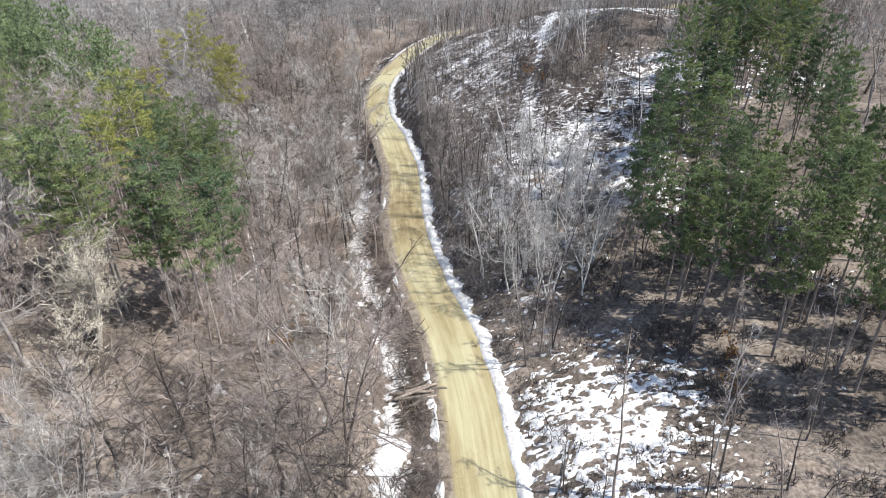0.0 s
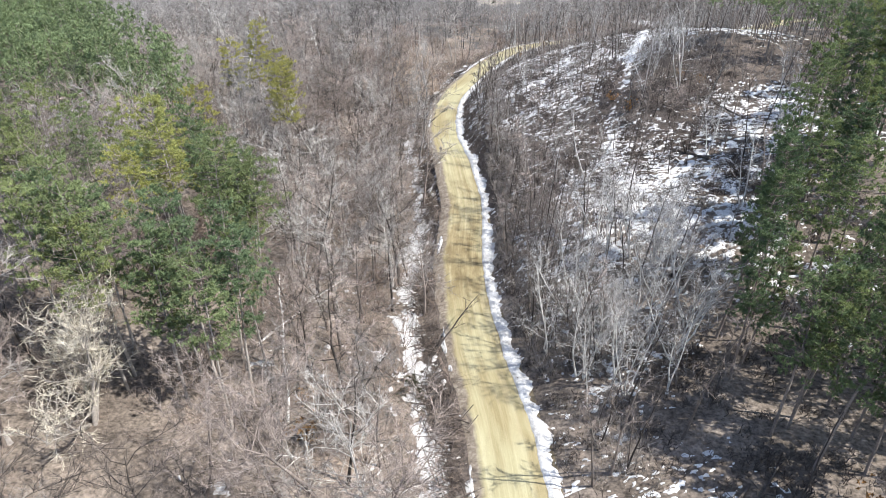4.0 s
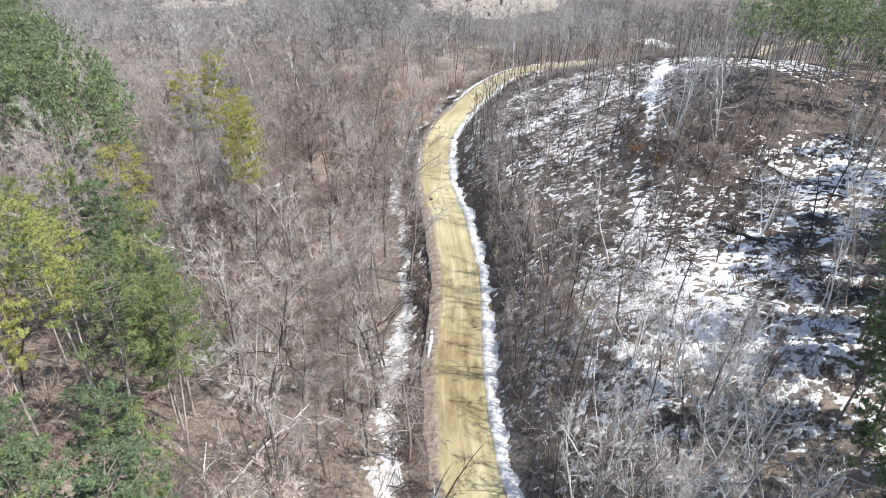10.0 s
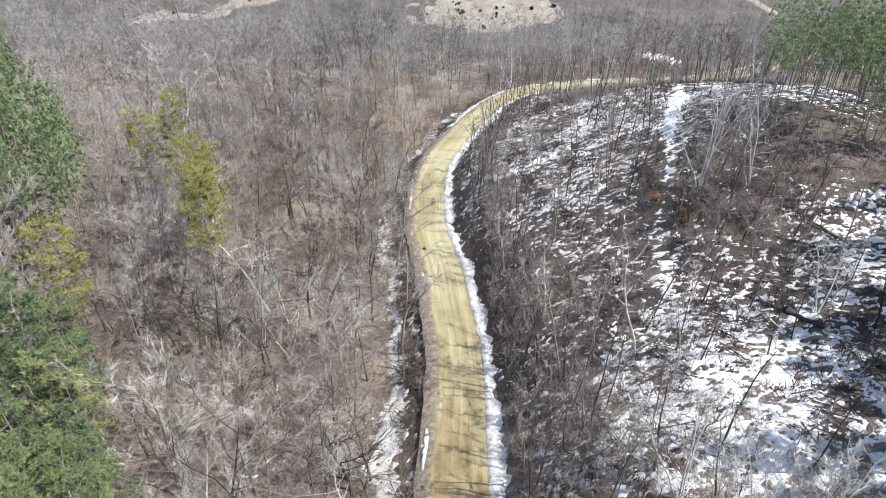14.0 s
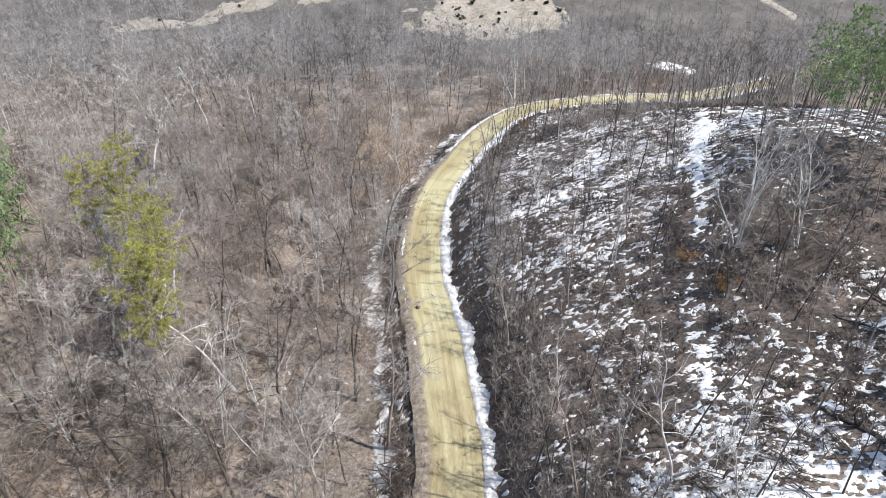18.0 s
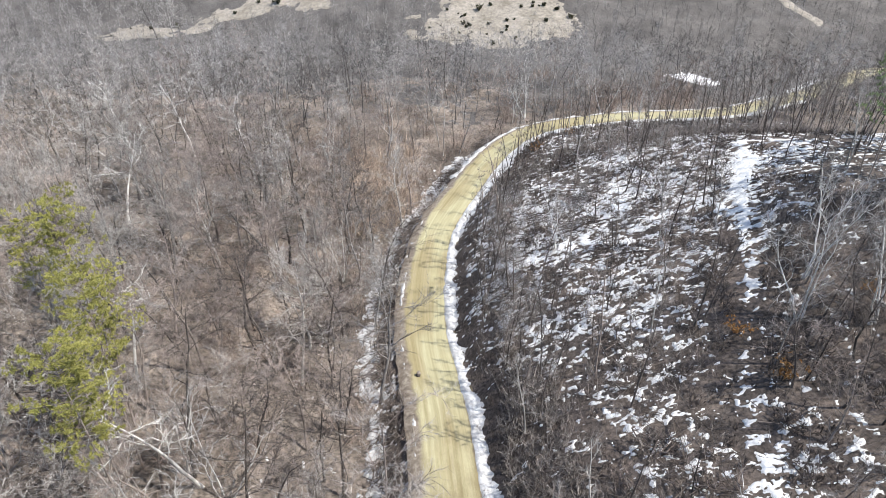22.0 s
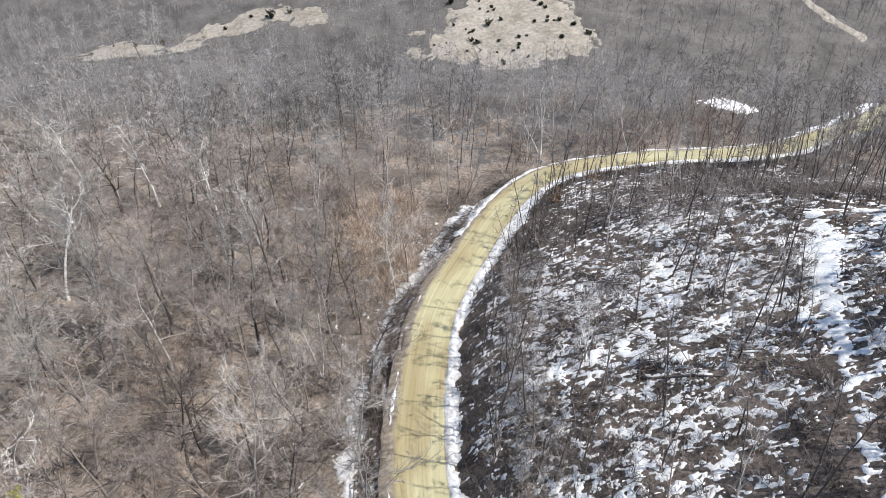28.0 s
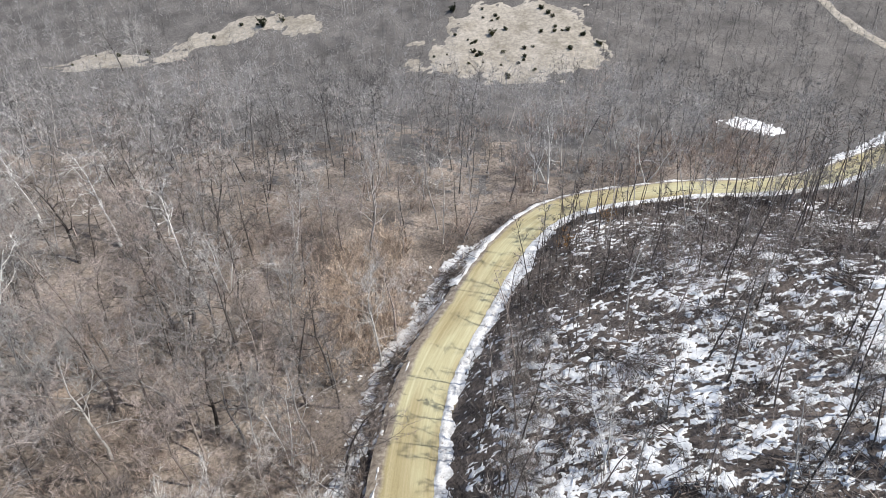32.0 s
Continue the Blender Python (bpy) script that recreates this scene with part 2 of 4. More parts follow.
def tubes(segs):
    """Triangles for many tapered limbs: rows of start, end, two radii and the number of sides (one with no end radius is a spike)."""
    verts, tris, base = [], [], 0
    for p, q, r0, r1, sides in segs:
        p, q = np.asarray(p, float), np.asarray(q, float)
        w = q - p
        w = w / (np.linalg.norm(w) + 1e-9)
        u = np.cross(w, (math.sin(base), math.cos(base), 0.1) if abs(w[2]) > 0.6 or sides == 1 else (0, 0, 1))
        u = u / (np.linalg.norm(u) + 1e-9)
        if sides == 1:
            verts += [[p - u * r0, p + u * r0, q]]
            tris.append((base, base + 1, base + 2))
            base += 3
            continue
        v = np.cross(w, u)
        a = np.arange(sides) * 2 * math.pi / sides
        ring = np.cos(a)[:, None] * u + np.sin(a)[:, None] * v
        verts.append(p + r0 * ring)
        if r1 <= 0:
            verts.append(q[None])
            tris += [(base + i, base + (i + 1) % sides, base + sides) for i in range(sides)]
            base += sides + 1
        else:
            verts.append(q + r1 * ring)
            for i in range(sides):
                j = (i + 1) % sides
                tris += [(base + i, base + j, base + sides + j), (base + i, base + sides + j, base + sides + i)]
            base += 2 * sides
    return np.vstack(verts), np.array(tris, int)


def pipe(pts, radii, sides=7, lump=0.06, seed=0):
    """One closed, crooked stem through the points, with capped ends."""
    rnd = np.random.RandomState(seed)
    pts = [np.asarray(p, float) for p in pts]
    verts, tris = [], []
    for i, (p, r) in enumerate(zip(pts, radii)):
        w = pts[min(i + 1, len(pts) - 1)] - pts[max(i - 1, 0)]
        w = w / (np.linalg.norm(w) + 1e-9)
        u = np.cross(w, (0, 0, 1) if abs(w[2]) < 0.8 else (1, 0, 0))
        u = u / (np.linalg.norm(u) + 1e-9)
        v = np.cross(w, u)
        a = np.arange(sides) * 2 * math.pi / sides
        verts.append(p + r * (1 + rnd.normal(0, lump, sides))[:, None] * (np.cos(a)[:, None] * u + np.sin(a)[:, None] * v))
        if i:
            for k in range(sides):
                j, b = (k + 1) % sides, (i - 1) * sides
                tris += [(b + k, b + j, b + sides + j), (b + k, b + sides + j, b + sides + k)]
    n = len(pts) * sides
    verts.append(np.stack([pts[0], pts[-1]]))
    tris += [(n, (k + 1) % sides, k) for k in range(sides)]
    tris += [(n + 1, n - sides + k, n - sides + (k + 1) % sides) for k in range(sides)]
    return np.vstack(verts), np.array(tris, int)


def scattered(name, source, spots, material, label, category, seed=3):
    """Many small or far growths as one mesh. source: (verts, tris) variants; spots: x, y, z, size, turn, variant."""
    vs, ts, slots, base = [], [], [], 0
    for x, y, z, s, a, k in spots:
        v, t, *limb = source[int(k)]
        slots += limb
        c, n = math.cos(a) * s, math.sin(a) * s
        vs.append(np.stack([v[:, 0] * c - v[:, 1] * n + x, v[:, 0] * n + v[:, 1] * c + y, v[:, 2] * s + z], 1))
        ts.append(t + base)
        base += len(v)
    mats = material if isinstance(material, tuple) else (material,)
    me = big_mesh(name, np.vstack(vs), np.vstack(ts), mats[0])
    for m in mats[1:]:
        me.materials.append(m)
    if slots and len(mats) > 1:
        me.polygons.foreach_set("material_index", np.concatenate(slots))
    return tagged(new(name, me), label, category, kind="stuff")


# ---- the lie of the land ----
ROAD_LINE = [(8.0, -60, 2.6), (7.2, -20, 2.4), (6.6, 5, 2.2), (6.3, 20, 2.0), (4.9, 32, 1.7), (2.4, 44, 1.3),
             (0.4, 60, 0.7), (0.0, 81, 0.1), (-1.5, 93, -0.25), (-2.9, 103, -0.5), (-5.5, 116, -1.0), (-6.5, 127, -1.2), (-6.5, 138, -1.1),
             (-5.4, 147, -0.7), (-2.0, 157.5, 0.2), (4.3, 174.5, 1.2), (11.2, 184.3, 2.3), (19, 188.3, 3.2), (27, 190.2, 3.7), (37, 192.4, 4.0),
             (48, 193.8, 4.0), (60, 198.5, 3.4), (68.5, 204.5, 2.8), (79, 213.5, 1.8), (91, 223.5, 0.8), (106, 238, 0), (130, 256, -0.5), (190, 270, -1)]
ROAD_HALF = 2.75


def spline(points, per=14):
    """Smooth samples along a row of points."""
    p = np.array(points, float)
    p = np.vstack([2 * p[0] - p[1], p, 2 * p[-1] - p[-2]])
    u = np.linspace(0, 1, per, endpoint=False)[:, None]
    out = []
    for a, b, c, d in zip(p[:-3], p[1:-2], p[2:-1], p[3:]):
        out.append(0.5 * (2 * b + (c - a) * u + (2 * a - 5 * b + 4 * c - d) * u**2 + (3 * b - a - 3 * c + d) * u**3))
    return np.vstack(out + [p[-2:-1]])


ROAD = spline(ROAD_LINE)
ROAD_DIR = np.gradient(ROAD[:, :2], axis=0)
ROAD_DIR /= np.linalg.norm(ROAD_DIR, axis=1, keepdims=True)


def smooth(a, b, v):
    u = np.clip((v - a) / (b - a), 0, 1)
    return u * u * (3 - 2 * u)


def road_coords(x, y):
    """Signed distance to the road's middle (right positive), its height there and how far along."""
    x, y = np.broadcast_arrays(np.asarray(x, float), np.asarray(y, float))
    fx, fy = x.ravel(), y.ravel()
    d, z, k = np.empty(fx.size), np.empty(fx.size), np.empty(fx.size, int)
    for i in range(0, fx.size, 20000):
        s = slice(i, i + 20000)
        dx, dy = fx[s, None] - ROAD[None, :, 0], fy[s, None] - ROAD[None, :, 1]
        n = (dx * dx + dy * dy).argmin(1)
        r = np.arange(len(n))
        side = dx[r, n] * ROAD_DIR[n, 1] - dy[r, n] * ROAD_DIR[n, 0]
        far = np.hypot(dx[r, n], dy[r, n])
        along = dx[r, n] * ROAD_DIR[n, 0] + dy[r, n] * ROAD_DIR[n, 1]
        near = np.where(np.abs(along) < 2.5, np.abs(side), far)
        every = np.sqrt(dx * dx + dy * dy)[:, ::4]
        pull = np.exp(-(every - every.min(1, keepdims=True)) / (1.0 + 0.3 * far[:, None]))
        d[s], z[s], k[s] = np.sign(side) * near, (pull * ROAD[None, ::4, 2]).sum(1) / pull.sum(1), n
    return d.reshape(x.shape), z.reshape(x.shape), k.reshape(x.shape)


_T = np.random.RandomState(5).rand(256, 256)


def vnoise(x, y):
    """Smooth value noise of unit size, 0 to 1."""
    x, y = np.asarray(x, float), np.asarray(y, float)
    i, j = np.floor(x).astype(int), np.floor(y).astype(int)
    u, v = x - i, y - j
    u, v = u * u * (3 - 2 * u), v * v * (3 - 2 * v)
    t = lambda a, b: _T[a % 256, b % 256]
    return (t(i, j) * (1 - u) + t(i + 1, j) * u) * (1 - v) + (t(i, j + 1) * (1 - u) + t(i + 1, j + 1) * u) * v


def fbm(x, y, size, octaves=4, gain=0.55):
    a, f, total, norm = 1.0, 1.0 / size, 0.0, 0.0
    for o in range(octaves):
        total = total + a * vnoise(x * f + 17.3 * o, y * f + 41.7 * o)
        norm, a, f = norm + a, a * gain, f * 2.03
    return total / norm


def ground(x, y):
    """Height of the ground."""
    x, y = np.broadcast_arrays(np.asarray(x, float), np.asarray(y, float))
    d, zr, k = road_coords(x, y)
    right, left = np.maximum(d - ROAD_HALF - 1.0, 0), np.maximum(-d - ROAD_HALF - 1.1, 0)
    hill = 5.0 * (1 - np.exp(-right / 7)) + 13.5 * (1 - np.exp(-right / 48))
    hill = hill * (1 - 0.82 * smooth(146, 184, y))
    hill = hill * (0.45 + 0.55 * smooth(34, 62, y)) * (1 - 0.75 * smooth(190, 215, y) * smooth(60, 100, x))
    hill = hill + 6.0 * np.exp(-(((x - 46) / 20) ** 2 + ((y - 118) / 24) ** 2)) * smooth(0, 14, right)
    hill = hill * (1 - 0.8 * smooth(110, 190, x))
    valley = smooth(42, 72, y)
    low = (1 - valley) * 0.24 * np.maximum(left - 4, 0) * (1 - 0.6 * smooth(30, 80, left)) - valley * 3.9 * (1 - np.exp(-left / 2.6))
    low = low + valley * 4.2 * smooth(9, 38, left)
    low = low - 0.5 * np.exp(-((left - 3) / 2.0) ** 2) * (1 - valley)
    low = low * (1 - 0.4 * smooth(150, 185, y))
    z = zr + np.where(d > 0, hill, low)
    foot = 268 + 0.24 * np.maximum(-x - 10, 0) + 0.05 * np.maximum(x - 20, 0)
    up = y - foot
    rise = 0.47 * (np.sqrt(up * up + 64) + up) / 2
    z = z + 70 * (1 - np.exp(-rise / 70))
    off = smooth(0.3, 6, np.abs(d) - ROAD_HALF)
    z = z + off * ((fbm(x, y, 22, 3) - 0.5) * 1.7 + (fbm(x + 90, y, 4.5, 3) - 0.5) * 0.55)
    return z - 0.4 * (1 - smooth(ROAD_HALF + 0.3, ROAD_HALF + 1.6 + 0.4 * (d < 0), np.abs(d)))


# ---- ground, road, snow and sand ----
def graded(lo, hi, step, reach):
    mid = np.arange(lo, hi + step / 2, step)
    out, w = [], step
    while (sum(out) if out else 0) < reach:
        w *= 1.35
        out.append(w)
    out = np.cumsum(out)
    return np.r_[lo - out[::-1], mid, mid[-1] + out]


def grid_faces(nx, ny, keep=None):
    i, j = np.meshgrid(np.arange(nx - 1), np.arange(ny - 1), indexing="ij")
    a = (i * ny + j).ravel()
    q = np.stack([a, a + ny, a + ny + 1, a + 1], 1)
    return (q if keep is None else q[keep]).tolist()


GRID_X, GRID_Y = graded(-165, 150, 1.3, 2600), graded(-20, 335, 1.3, 2600)
GRID_GX, GRID_GY = np.meshgrid(GRID_X, GRID_Y, indexing="ij")
GRID_Z = ground(GRID_GX, GRID_GY)


def lie(x, y):
    """Height of the ground sheet as built, between its grid points."""
    x, y = np.broadcast_arrays(np.asarray(x, float), np.asarray(y, float))
    i = np.clip(np.searchsorted(GRID_X, x) - 1, 0, len(GRID_X) - 2)
    j = np.clip(np.searchsorted(GRID_Y, y) - 1, 0, len(GRID_Y) - 2)
    u = (x - GRID_X[i]) / (GRID_X[i + 1] - GRID_X[i])
    v = (y - GRID_Y[j]) / (GRID_Y[j + 1] - GRID_Y[j])
    return (GRID_Z[i, j] * (1 - u) + GRID_Z[i + 1, j] * u) * (1 - v) + (GRID_Z[i, j + 1] * (1 - u) + GRID_Z[i + 1, j + 1] * u) * v


def pine_right(x, y):
    n = (fbm(x + 70, y, 7, 3) - 0.5) * 5
    edge = np.interp(y, [10, 17, 20, 40, 50, 60, 75, 92], [37, 32, 26, 25.5, 30, 38, 49, 59])
    near = (x + n > edge) & (x < np.where(y < 60, 56, 64)) & (np.maximum(blob(x, y, 32, 40, 4, 5), blob(x, y, 45, 48, 4, 5)) < 0.5) & (y > 9) & (y + n < 96)
    far = (x + n * 0.6 > np.interp(y, [104, 113, 124, 150], [52, 45, 45, 64])) & (y + n * 0.5 > 104) & (y + n < 150)
    return near, far


def build_ground():
    xs, ys, gx, gy, z = GRID_X, GRID_Y, GRID_GX, GRID_GY, GRID_Z
    me = mesh_from("ground", np.stack([gx, gy, z], -1).reshape(-1, 3), grid_faces(len(xs), len(ys)), LITTER, True)
    me.materials.append(WET_LITTER)
    me.materials.append(HAZED_LITTER)
    mx, my = (gx[:-1, :-1] + gx[1:, 1:]) / 2, (gy[:-1, :-1] + gy[1:, 1:]) / 2
    d = road_coords(mx, my)[0]
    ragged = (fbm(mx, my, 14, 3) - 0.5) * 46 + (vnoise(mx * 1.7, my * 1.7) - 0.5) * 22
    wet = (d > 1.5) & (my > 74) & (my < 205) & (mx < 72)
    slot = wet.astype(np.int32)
    # ground beyond a ragged line gets the litter greyed for haze
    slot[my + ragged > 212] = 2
    wet |= (d < -1.5) & (d > -ROAD_HALF - 3.6 - ragged * 0.03)
    slot[wet] = 1
    me.polygons.foreach_set("material_index", slot.ravel())
    ob = new("ground", me)
    return tagged(ob, "brown leaf-littered forest floor on a valley side", "ground", kind="structure")


def along_road(step=0.6):
    """Even samples of the road's middle line, with the direction to the right."""
    seg = np.r_[0, np.cumsum(np.linalg.norm(np.diff(ROAD[:, :2], axis=0), axis=1))]
    s = np.arange(0, seg[-1], step)
    p = np.stack([np.interp(s, seg, ROAD[:, n]) for n in range(3)], 1)
    t = np.gradient(p[:, :2], axis=0)
    t /= np.linalg.norm(t, axis=1, keepdims=True)
    return s, p, np.stack([t[:, 1], -t[:, 0]], 1)


def build_road():
    s, p, r = along_road()
    across = np.array([-4.5, -3.5, -2.7, -1.9, -1.0, 0, 1.0, 1.9, 2.7, 3.1, 4.0])
    rise = np.array([-0.5, -0.02, 0.02, 0.03, 0.07, 0.09, 0.07, 0.03, 0.0, -0.02, -0.08])
    n = len(across)
    x = p[:, 0, None] + r[:, 0, None] * across
    y = p[:, 1, None] + r[:, 1, None] * across
    rut = -0.03 * (np.exp(-((np.abs(across) - 0.95) / 0.3) ** 2))
    z = p[:, 2, None] + rise + rut + (fbm(x, y, 2.5, 3) - 0.5) * 0.06
    edge = np.abs(across) > 2.5
    wob = (fbm(p[:, 0, None] + 7 * np.sign(across), p[:, 1, None], 3.0, 3) - 0.5) * 0.6 * edge
    x, y = x + r[:, 0, None] * wob, y + r[:, 1, None] * wob
    me = mesh_from("road", np.stack([x, y, z], -1).reshape(-1, 3), grid_faces(len(s), n), GRAVEL, True)
    uv = me.uv_layers.new(name="lane")
    co = np.stack([np.broadcast_to(across, (len(s), n)), np.broadcast_to(s[:, None], (len(s), n))], -1).reshape(-1, 2)
    loops = np.empty(len(me.loops), np.int32)
    me.loops.foreach_get("vertex_index", loops)
    uv.data.foreach_set("uv", co[loops].astype(np.float32).ravel())
    return tagged(new("road", me), "tan gravel forest road with faint wheel tracks", "road", kind="structure")


def snow_bank(name, side, first, last, wide, tall, label, gaps=0.0, start=2.95, seed=0):
    """A ploughed ridge of snow along one edge of the road, by distance along it, with a torn outer edge."""
    s, p, r = along_road(0.22)
    keep = (s >= first) & (s <= last)
    s, p, r = s[keep], p[keep], r[keep]
    u = np.linspace(0, 1, 12)
    body = np.sin(np.pi * u ** 0.75)
    lump = fbm(s[:, None] + 31 * seed, 0 * s[:, None], 2.2, 4)
    lump2 = fbm(s[:, None] * 1.0 + 9 * seed, u * 3, 0.6, 3, 0.7)
    swell = 1 + 0.7 * np.exp(-(((s[:, None] - 232) / 17) ** 2))
    width = wide * swell * (0.5 + 1.0 * lump) + (1.0 * (fbm(s[:, None] + 5 * seed, 0 * s[:, None] + 2, 0.7, 3, 0.7) - 0.5) + 0.5 * (lump2 - 0.5)) * u
    width = np.maximum(width, 0.25)
    there = smooth(gaps - 0.06, gaps + 0.06, fbm(s[:, None] + 53 * seed, 0 * s[:, None] + 3, 7, 3)) if gaps > 0 else 1.0
    off = start + (fbm(s[:, None] + 77 * seed, 0 * s[:, None] + 8, 2.2, 4, 0.7) - 0.5) * 0.6 + u * width * there
    x = p[:, 0, None] + side * r[:, 0, None] * off
    y = p[:, 1, None] + side * r[:, 1, None] * off
    z = np.maximum(lie(x, y), p[:, 2, None] - (0.03 if side > 0 else 0.25 + 0.3 * (off - start))) - 0.12 + there * (0.12 + tall * body * (0.5 + lump) + (lump2 - 0.5) * 0.34 * body)
    ob = new(name, mesh_from(name, np.stack([x, y, z], -1).reshape(-1, 3), grid_faces(len(s), len(u)), DIRTY_SNOW, True))
    return tagged(ob, label, "snow bank", kind="stuff")


def draped(name, cover, x0, x1, y0, y1, step, deep, material, label, category, kind="stuff"):
    """A sheet that lies on the ground where cover is above a half and dips under it elsewhere."""
    xs, ys = np.arange(x0, x1, step), np.arange(y0, y1, step)
    gx, gy = np.meshgrid(xs, ys, indexing="ij")
    gx = gx + (vnoise(gx * 3.1, gy * 3.1) - 0.5) * step * 0.5
    c = cover(gx, gy) - 0.5
    z = lie(gx, gy) + np.clip(c * deep * 9, -0.5, deep) + 0.02 + np.where(c > 0, (vnoise(gx * 2.6, gy * 2.6) - 0.5) * 0.6 * deep, 0)
    c4 = np.maximum.reduce([c[:-1, :-1], c[1:, :-1], c[:-1, 1:], c[1:, 1:]]).ravel()
    faces = np.array(grid_faces(len(xs), len(ys), c4 > -0.08))
    used, back = np.unique(faces, return_inverse=True)
    co = np.stack([gx, gy, z], -1).reshape(-1, 3)[used]
    ob = new(name, mesh_from(name, co, back.reshape(faces.shape).tolist(), material, True))
    return tagged(ob, label, category, kind=kind)


def near_line(x, y, pts):
    """Distance to a line of points."""
    p = spline(pts, 8)
    out = np.full(np.shape(x), 1e9)
    for a, b in p[:, :2]:
        out = np.minimum(out, (x - a) ** 2 + (y - b) ** 2)
    return np.sqrt(out)


def blob(x, y, cx, cy, rx, ry, turn=0.0):
    c, s = math.cos(radians(turn)), math.sin(radians(turn))
    u, v = (x - cx) * c + (y - cy) * s, -(x - cx) * s + (y - cy) * c
    return np.exp(-((u / rx) ** 2 + (v / ry) ** 2))


TRACK = [(40, 144), (38, 137), (34.5, 128), (32, 120), (30, 112), (27, 103), (25, 97), (23.7, 90), (22.6, 83)]


def snow_right(x, y):
    d, zr, k = road_coords(x, y)
    e = d - ROAD_HALF
    patch = fbm(x / 1.2, y, 1.1, 4, 0.8)
    big = fbm(x + 200, y + 60, 9, 3)
    w = 0.205 + 0.62 * (big - 0.5)
    w = w + 0.54 * np.minimum(1.0, 1.3 * blob(x, y, 17.5, 14, 8, 8.5))
    w = w + 0.27 * np.minimum(1.0, 1.5 * blob(x, y, 29, 65, 15, 16, -14)) + 0.2 * blob(x, y, 20, 58, 8, 10) + 0.08 * blob(x, y, 24, 52, 8, 6) + 0.16 * blob(x, y, 22, 75, 7, 6) + 0.33 * blob(x, y, 46, 85, 11, 11) + 0.04 * blob(x, y, 46, 98, 10, 8)
    w = w + 0.155 * smooth(4, 8, e) * (1 - smooth(30, 44, e)) * smooth(92, 112, y) * (1 - smooth(168, 190, y))
    w = w + 0.06 * smooth(118, 135, y) * smooth(6, 11, e) * (1 - smooth(160, 175, y))
    w = w + 0.13 * blob(x, y, 24, 132, 12, 16) + 0.1 * blob(x, y, 16, 98, 6, 8)
    w = w - 0.1 * smooth(148, 160, y) - 0.3 * smooth(38, 44, x) * smooth(96, 102, y) * (1 - smooth(118, 126, y)) + 0.1 * blob(x, y, 46, 134, 10, 8) + 0.16 * blob(x, y, 60, 180, 14, 9)
    w = w + 0.36 * np.exp(-((near_line(x, y, TRACK) / (0.9 + 0.35 * smooth(118, 134, y))) ** 2))
    w = w - 0.35 * blob(x, y, 27.0, 107, 2.4, 22, -14) - 0.16 * blob(x, y, 34, 101, 6, 12)
    w = w - 0.3 * blob(x, y, 34, 34, 13, 15) - 0.3 * smooth(26, 31, x) * (1 - smooth(22, 30, y))
    w = w - 0.25 * blob(x, y, 25, 30, 11, 5)
    w = w - 0.6 * (1 - smooth(2.5, 6, y)) - 0.4 * smooth(46, 52, x) * (1 - smooth(60, 75, y))
    w = w - 0.12 * smooth(42, 50, x) * smooth(45, 55, y) * (1 - smooth(68, 78, y))
    w = w - 0.2 * (1 - smooth(1.5, 5, e)) * smooth(30, 45, y)
    w = w - 1.0 * (1 - smooth(0.2, 1.2, e))
    fine = fbm(x / 1.5 + 40, y, 0.55, 3, 0.85) - 0.5
    tiny = vnoise(x / 0.3 + 9, y / 0.22) - 0.5
    return 0.5 + (w - 0.5) + (patch - 0.5) * 0.8 + fine * 1.75 + tiny * 0.45


def snow_left(x, y):
    d, zr, k = road_coords(x, y)
    e = -d - ROAD_HALF
    patch = fbm(x + 400, y / 1.3, 2.2, 5, 0.75)
    w = 0.14 + (0.42 + 0.16 * smooth(0.4, 0.6, fbm(x, y, 9, 2))) * np.exp(-(((e - 5.0 - 1.8 * (vnoise(y / 8, 0 * y) - 0.5)) / 1.5) ** 2))
    w = w + 0.05 * blob(x, y, -1, 16, 3, 9) + 0.14 * blob(x, y, -5.8, 40, 3, 4)
    w = w + 0.2 * np.exp(-(((e - 2.3) / 1.1) ** 2)) * smooth(75, 95, y)
    w = w + (0.1 * np.exp(-(((e - 5.4) / 1.6) ** 2)) + 0.12 * np.exp(-(((e - 1.5) / 0.5) ** 2))) * smooth(80, 105, y)
    w = w + 0.17 * np.exp(-(((e - 4.8) / 1.3) ** 2)) * (1 - smooth(84, 96, y))
    w = w - 0.25 * (1 - smooth(0.6, 1.6, e))
    return 0.5 + (w - 0.5) + (patch - 0.5) * 1.1 + (fbm(x + 60, y, 0.6, 3, 0.75) - 0.5) * 1.2


def pond_cover(x, y):
    beside = np.exp(-((near_line(x, y, [(74, 216), (84, 225), (95, 236), (104, 245)]) / 2.6) ** 2))
    return 0.2 + 0.6 * blob(x, y, 63.5, 234.5, 9.5, 4.2) + (fbm(x, y, 5, 3) - 0.5) * 0.3 + 0.5 * beside + (fbm(x, y, 1.2, 2) - 0.5) * 0.3


def sand_cover(x, y):
    n = (fbm(x + 31, y, 9, 4) - 0.5) * 0.8
    w = 1.0 * blob(x, y, 6, 280, 27, 17) + 0.62 * blob(x, y, 9, 297, 17, 10)
    w = np.maximum(w, 0.95 * blob(x, y, -123, 283, 14, 12, 25))
    w = np.maximum(w, 0.7 * blob(x, y, -104, 289, 10, 4, 10))
    w = np.maximum(w, 0.95 * blob(x, y, -84, 300, 20, 6.5, 14))
    w = np.maximum(w, 0.8 * blob(x, y, -62, 301, 7, 7))
    w = np.maximum(w, 1.1 * np.exp(-((near_line(x, y, [(106, 326), (109, 312), (113, 300), (121, 290)]) / 1.9) ** 2)))
    return 0.08 + w + n + (fbm(x, y, 2.4, 3, 0.7) - 0.5) * 0.55


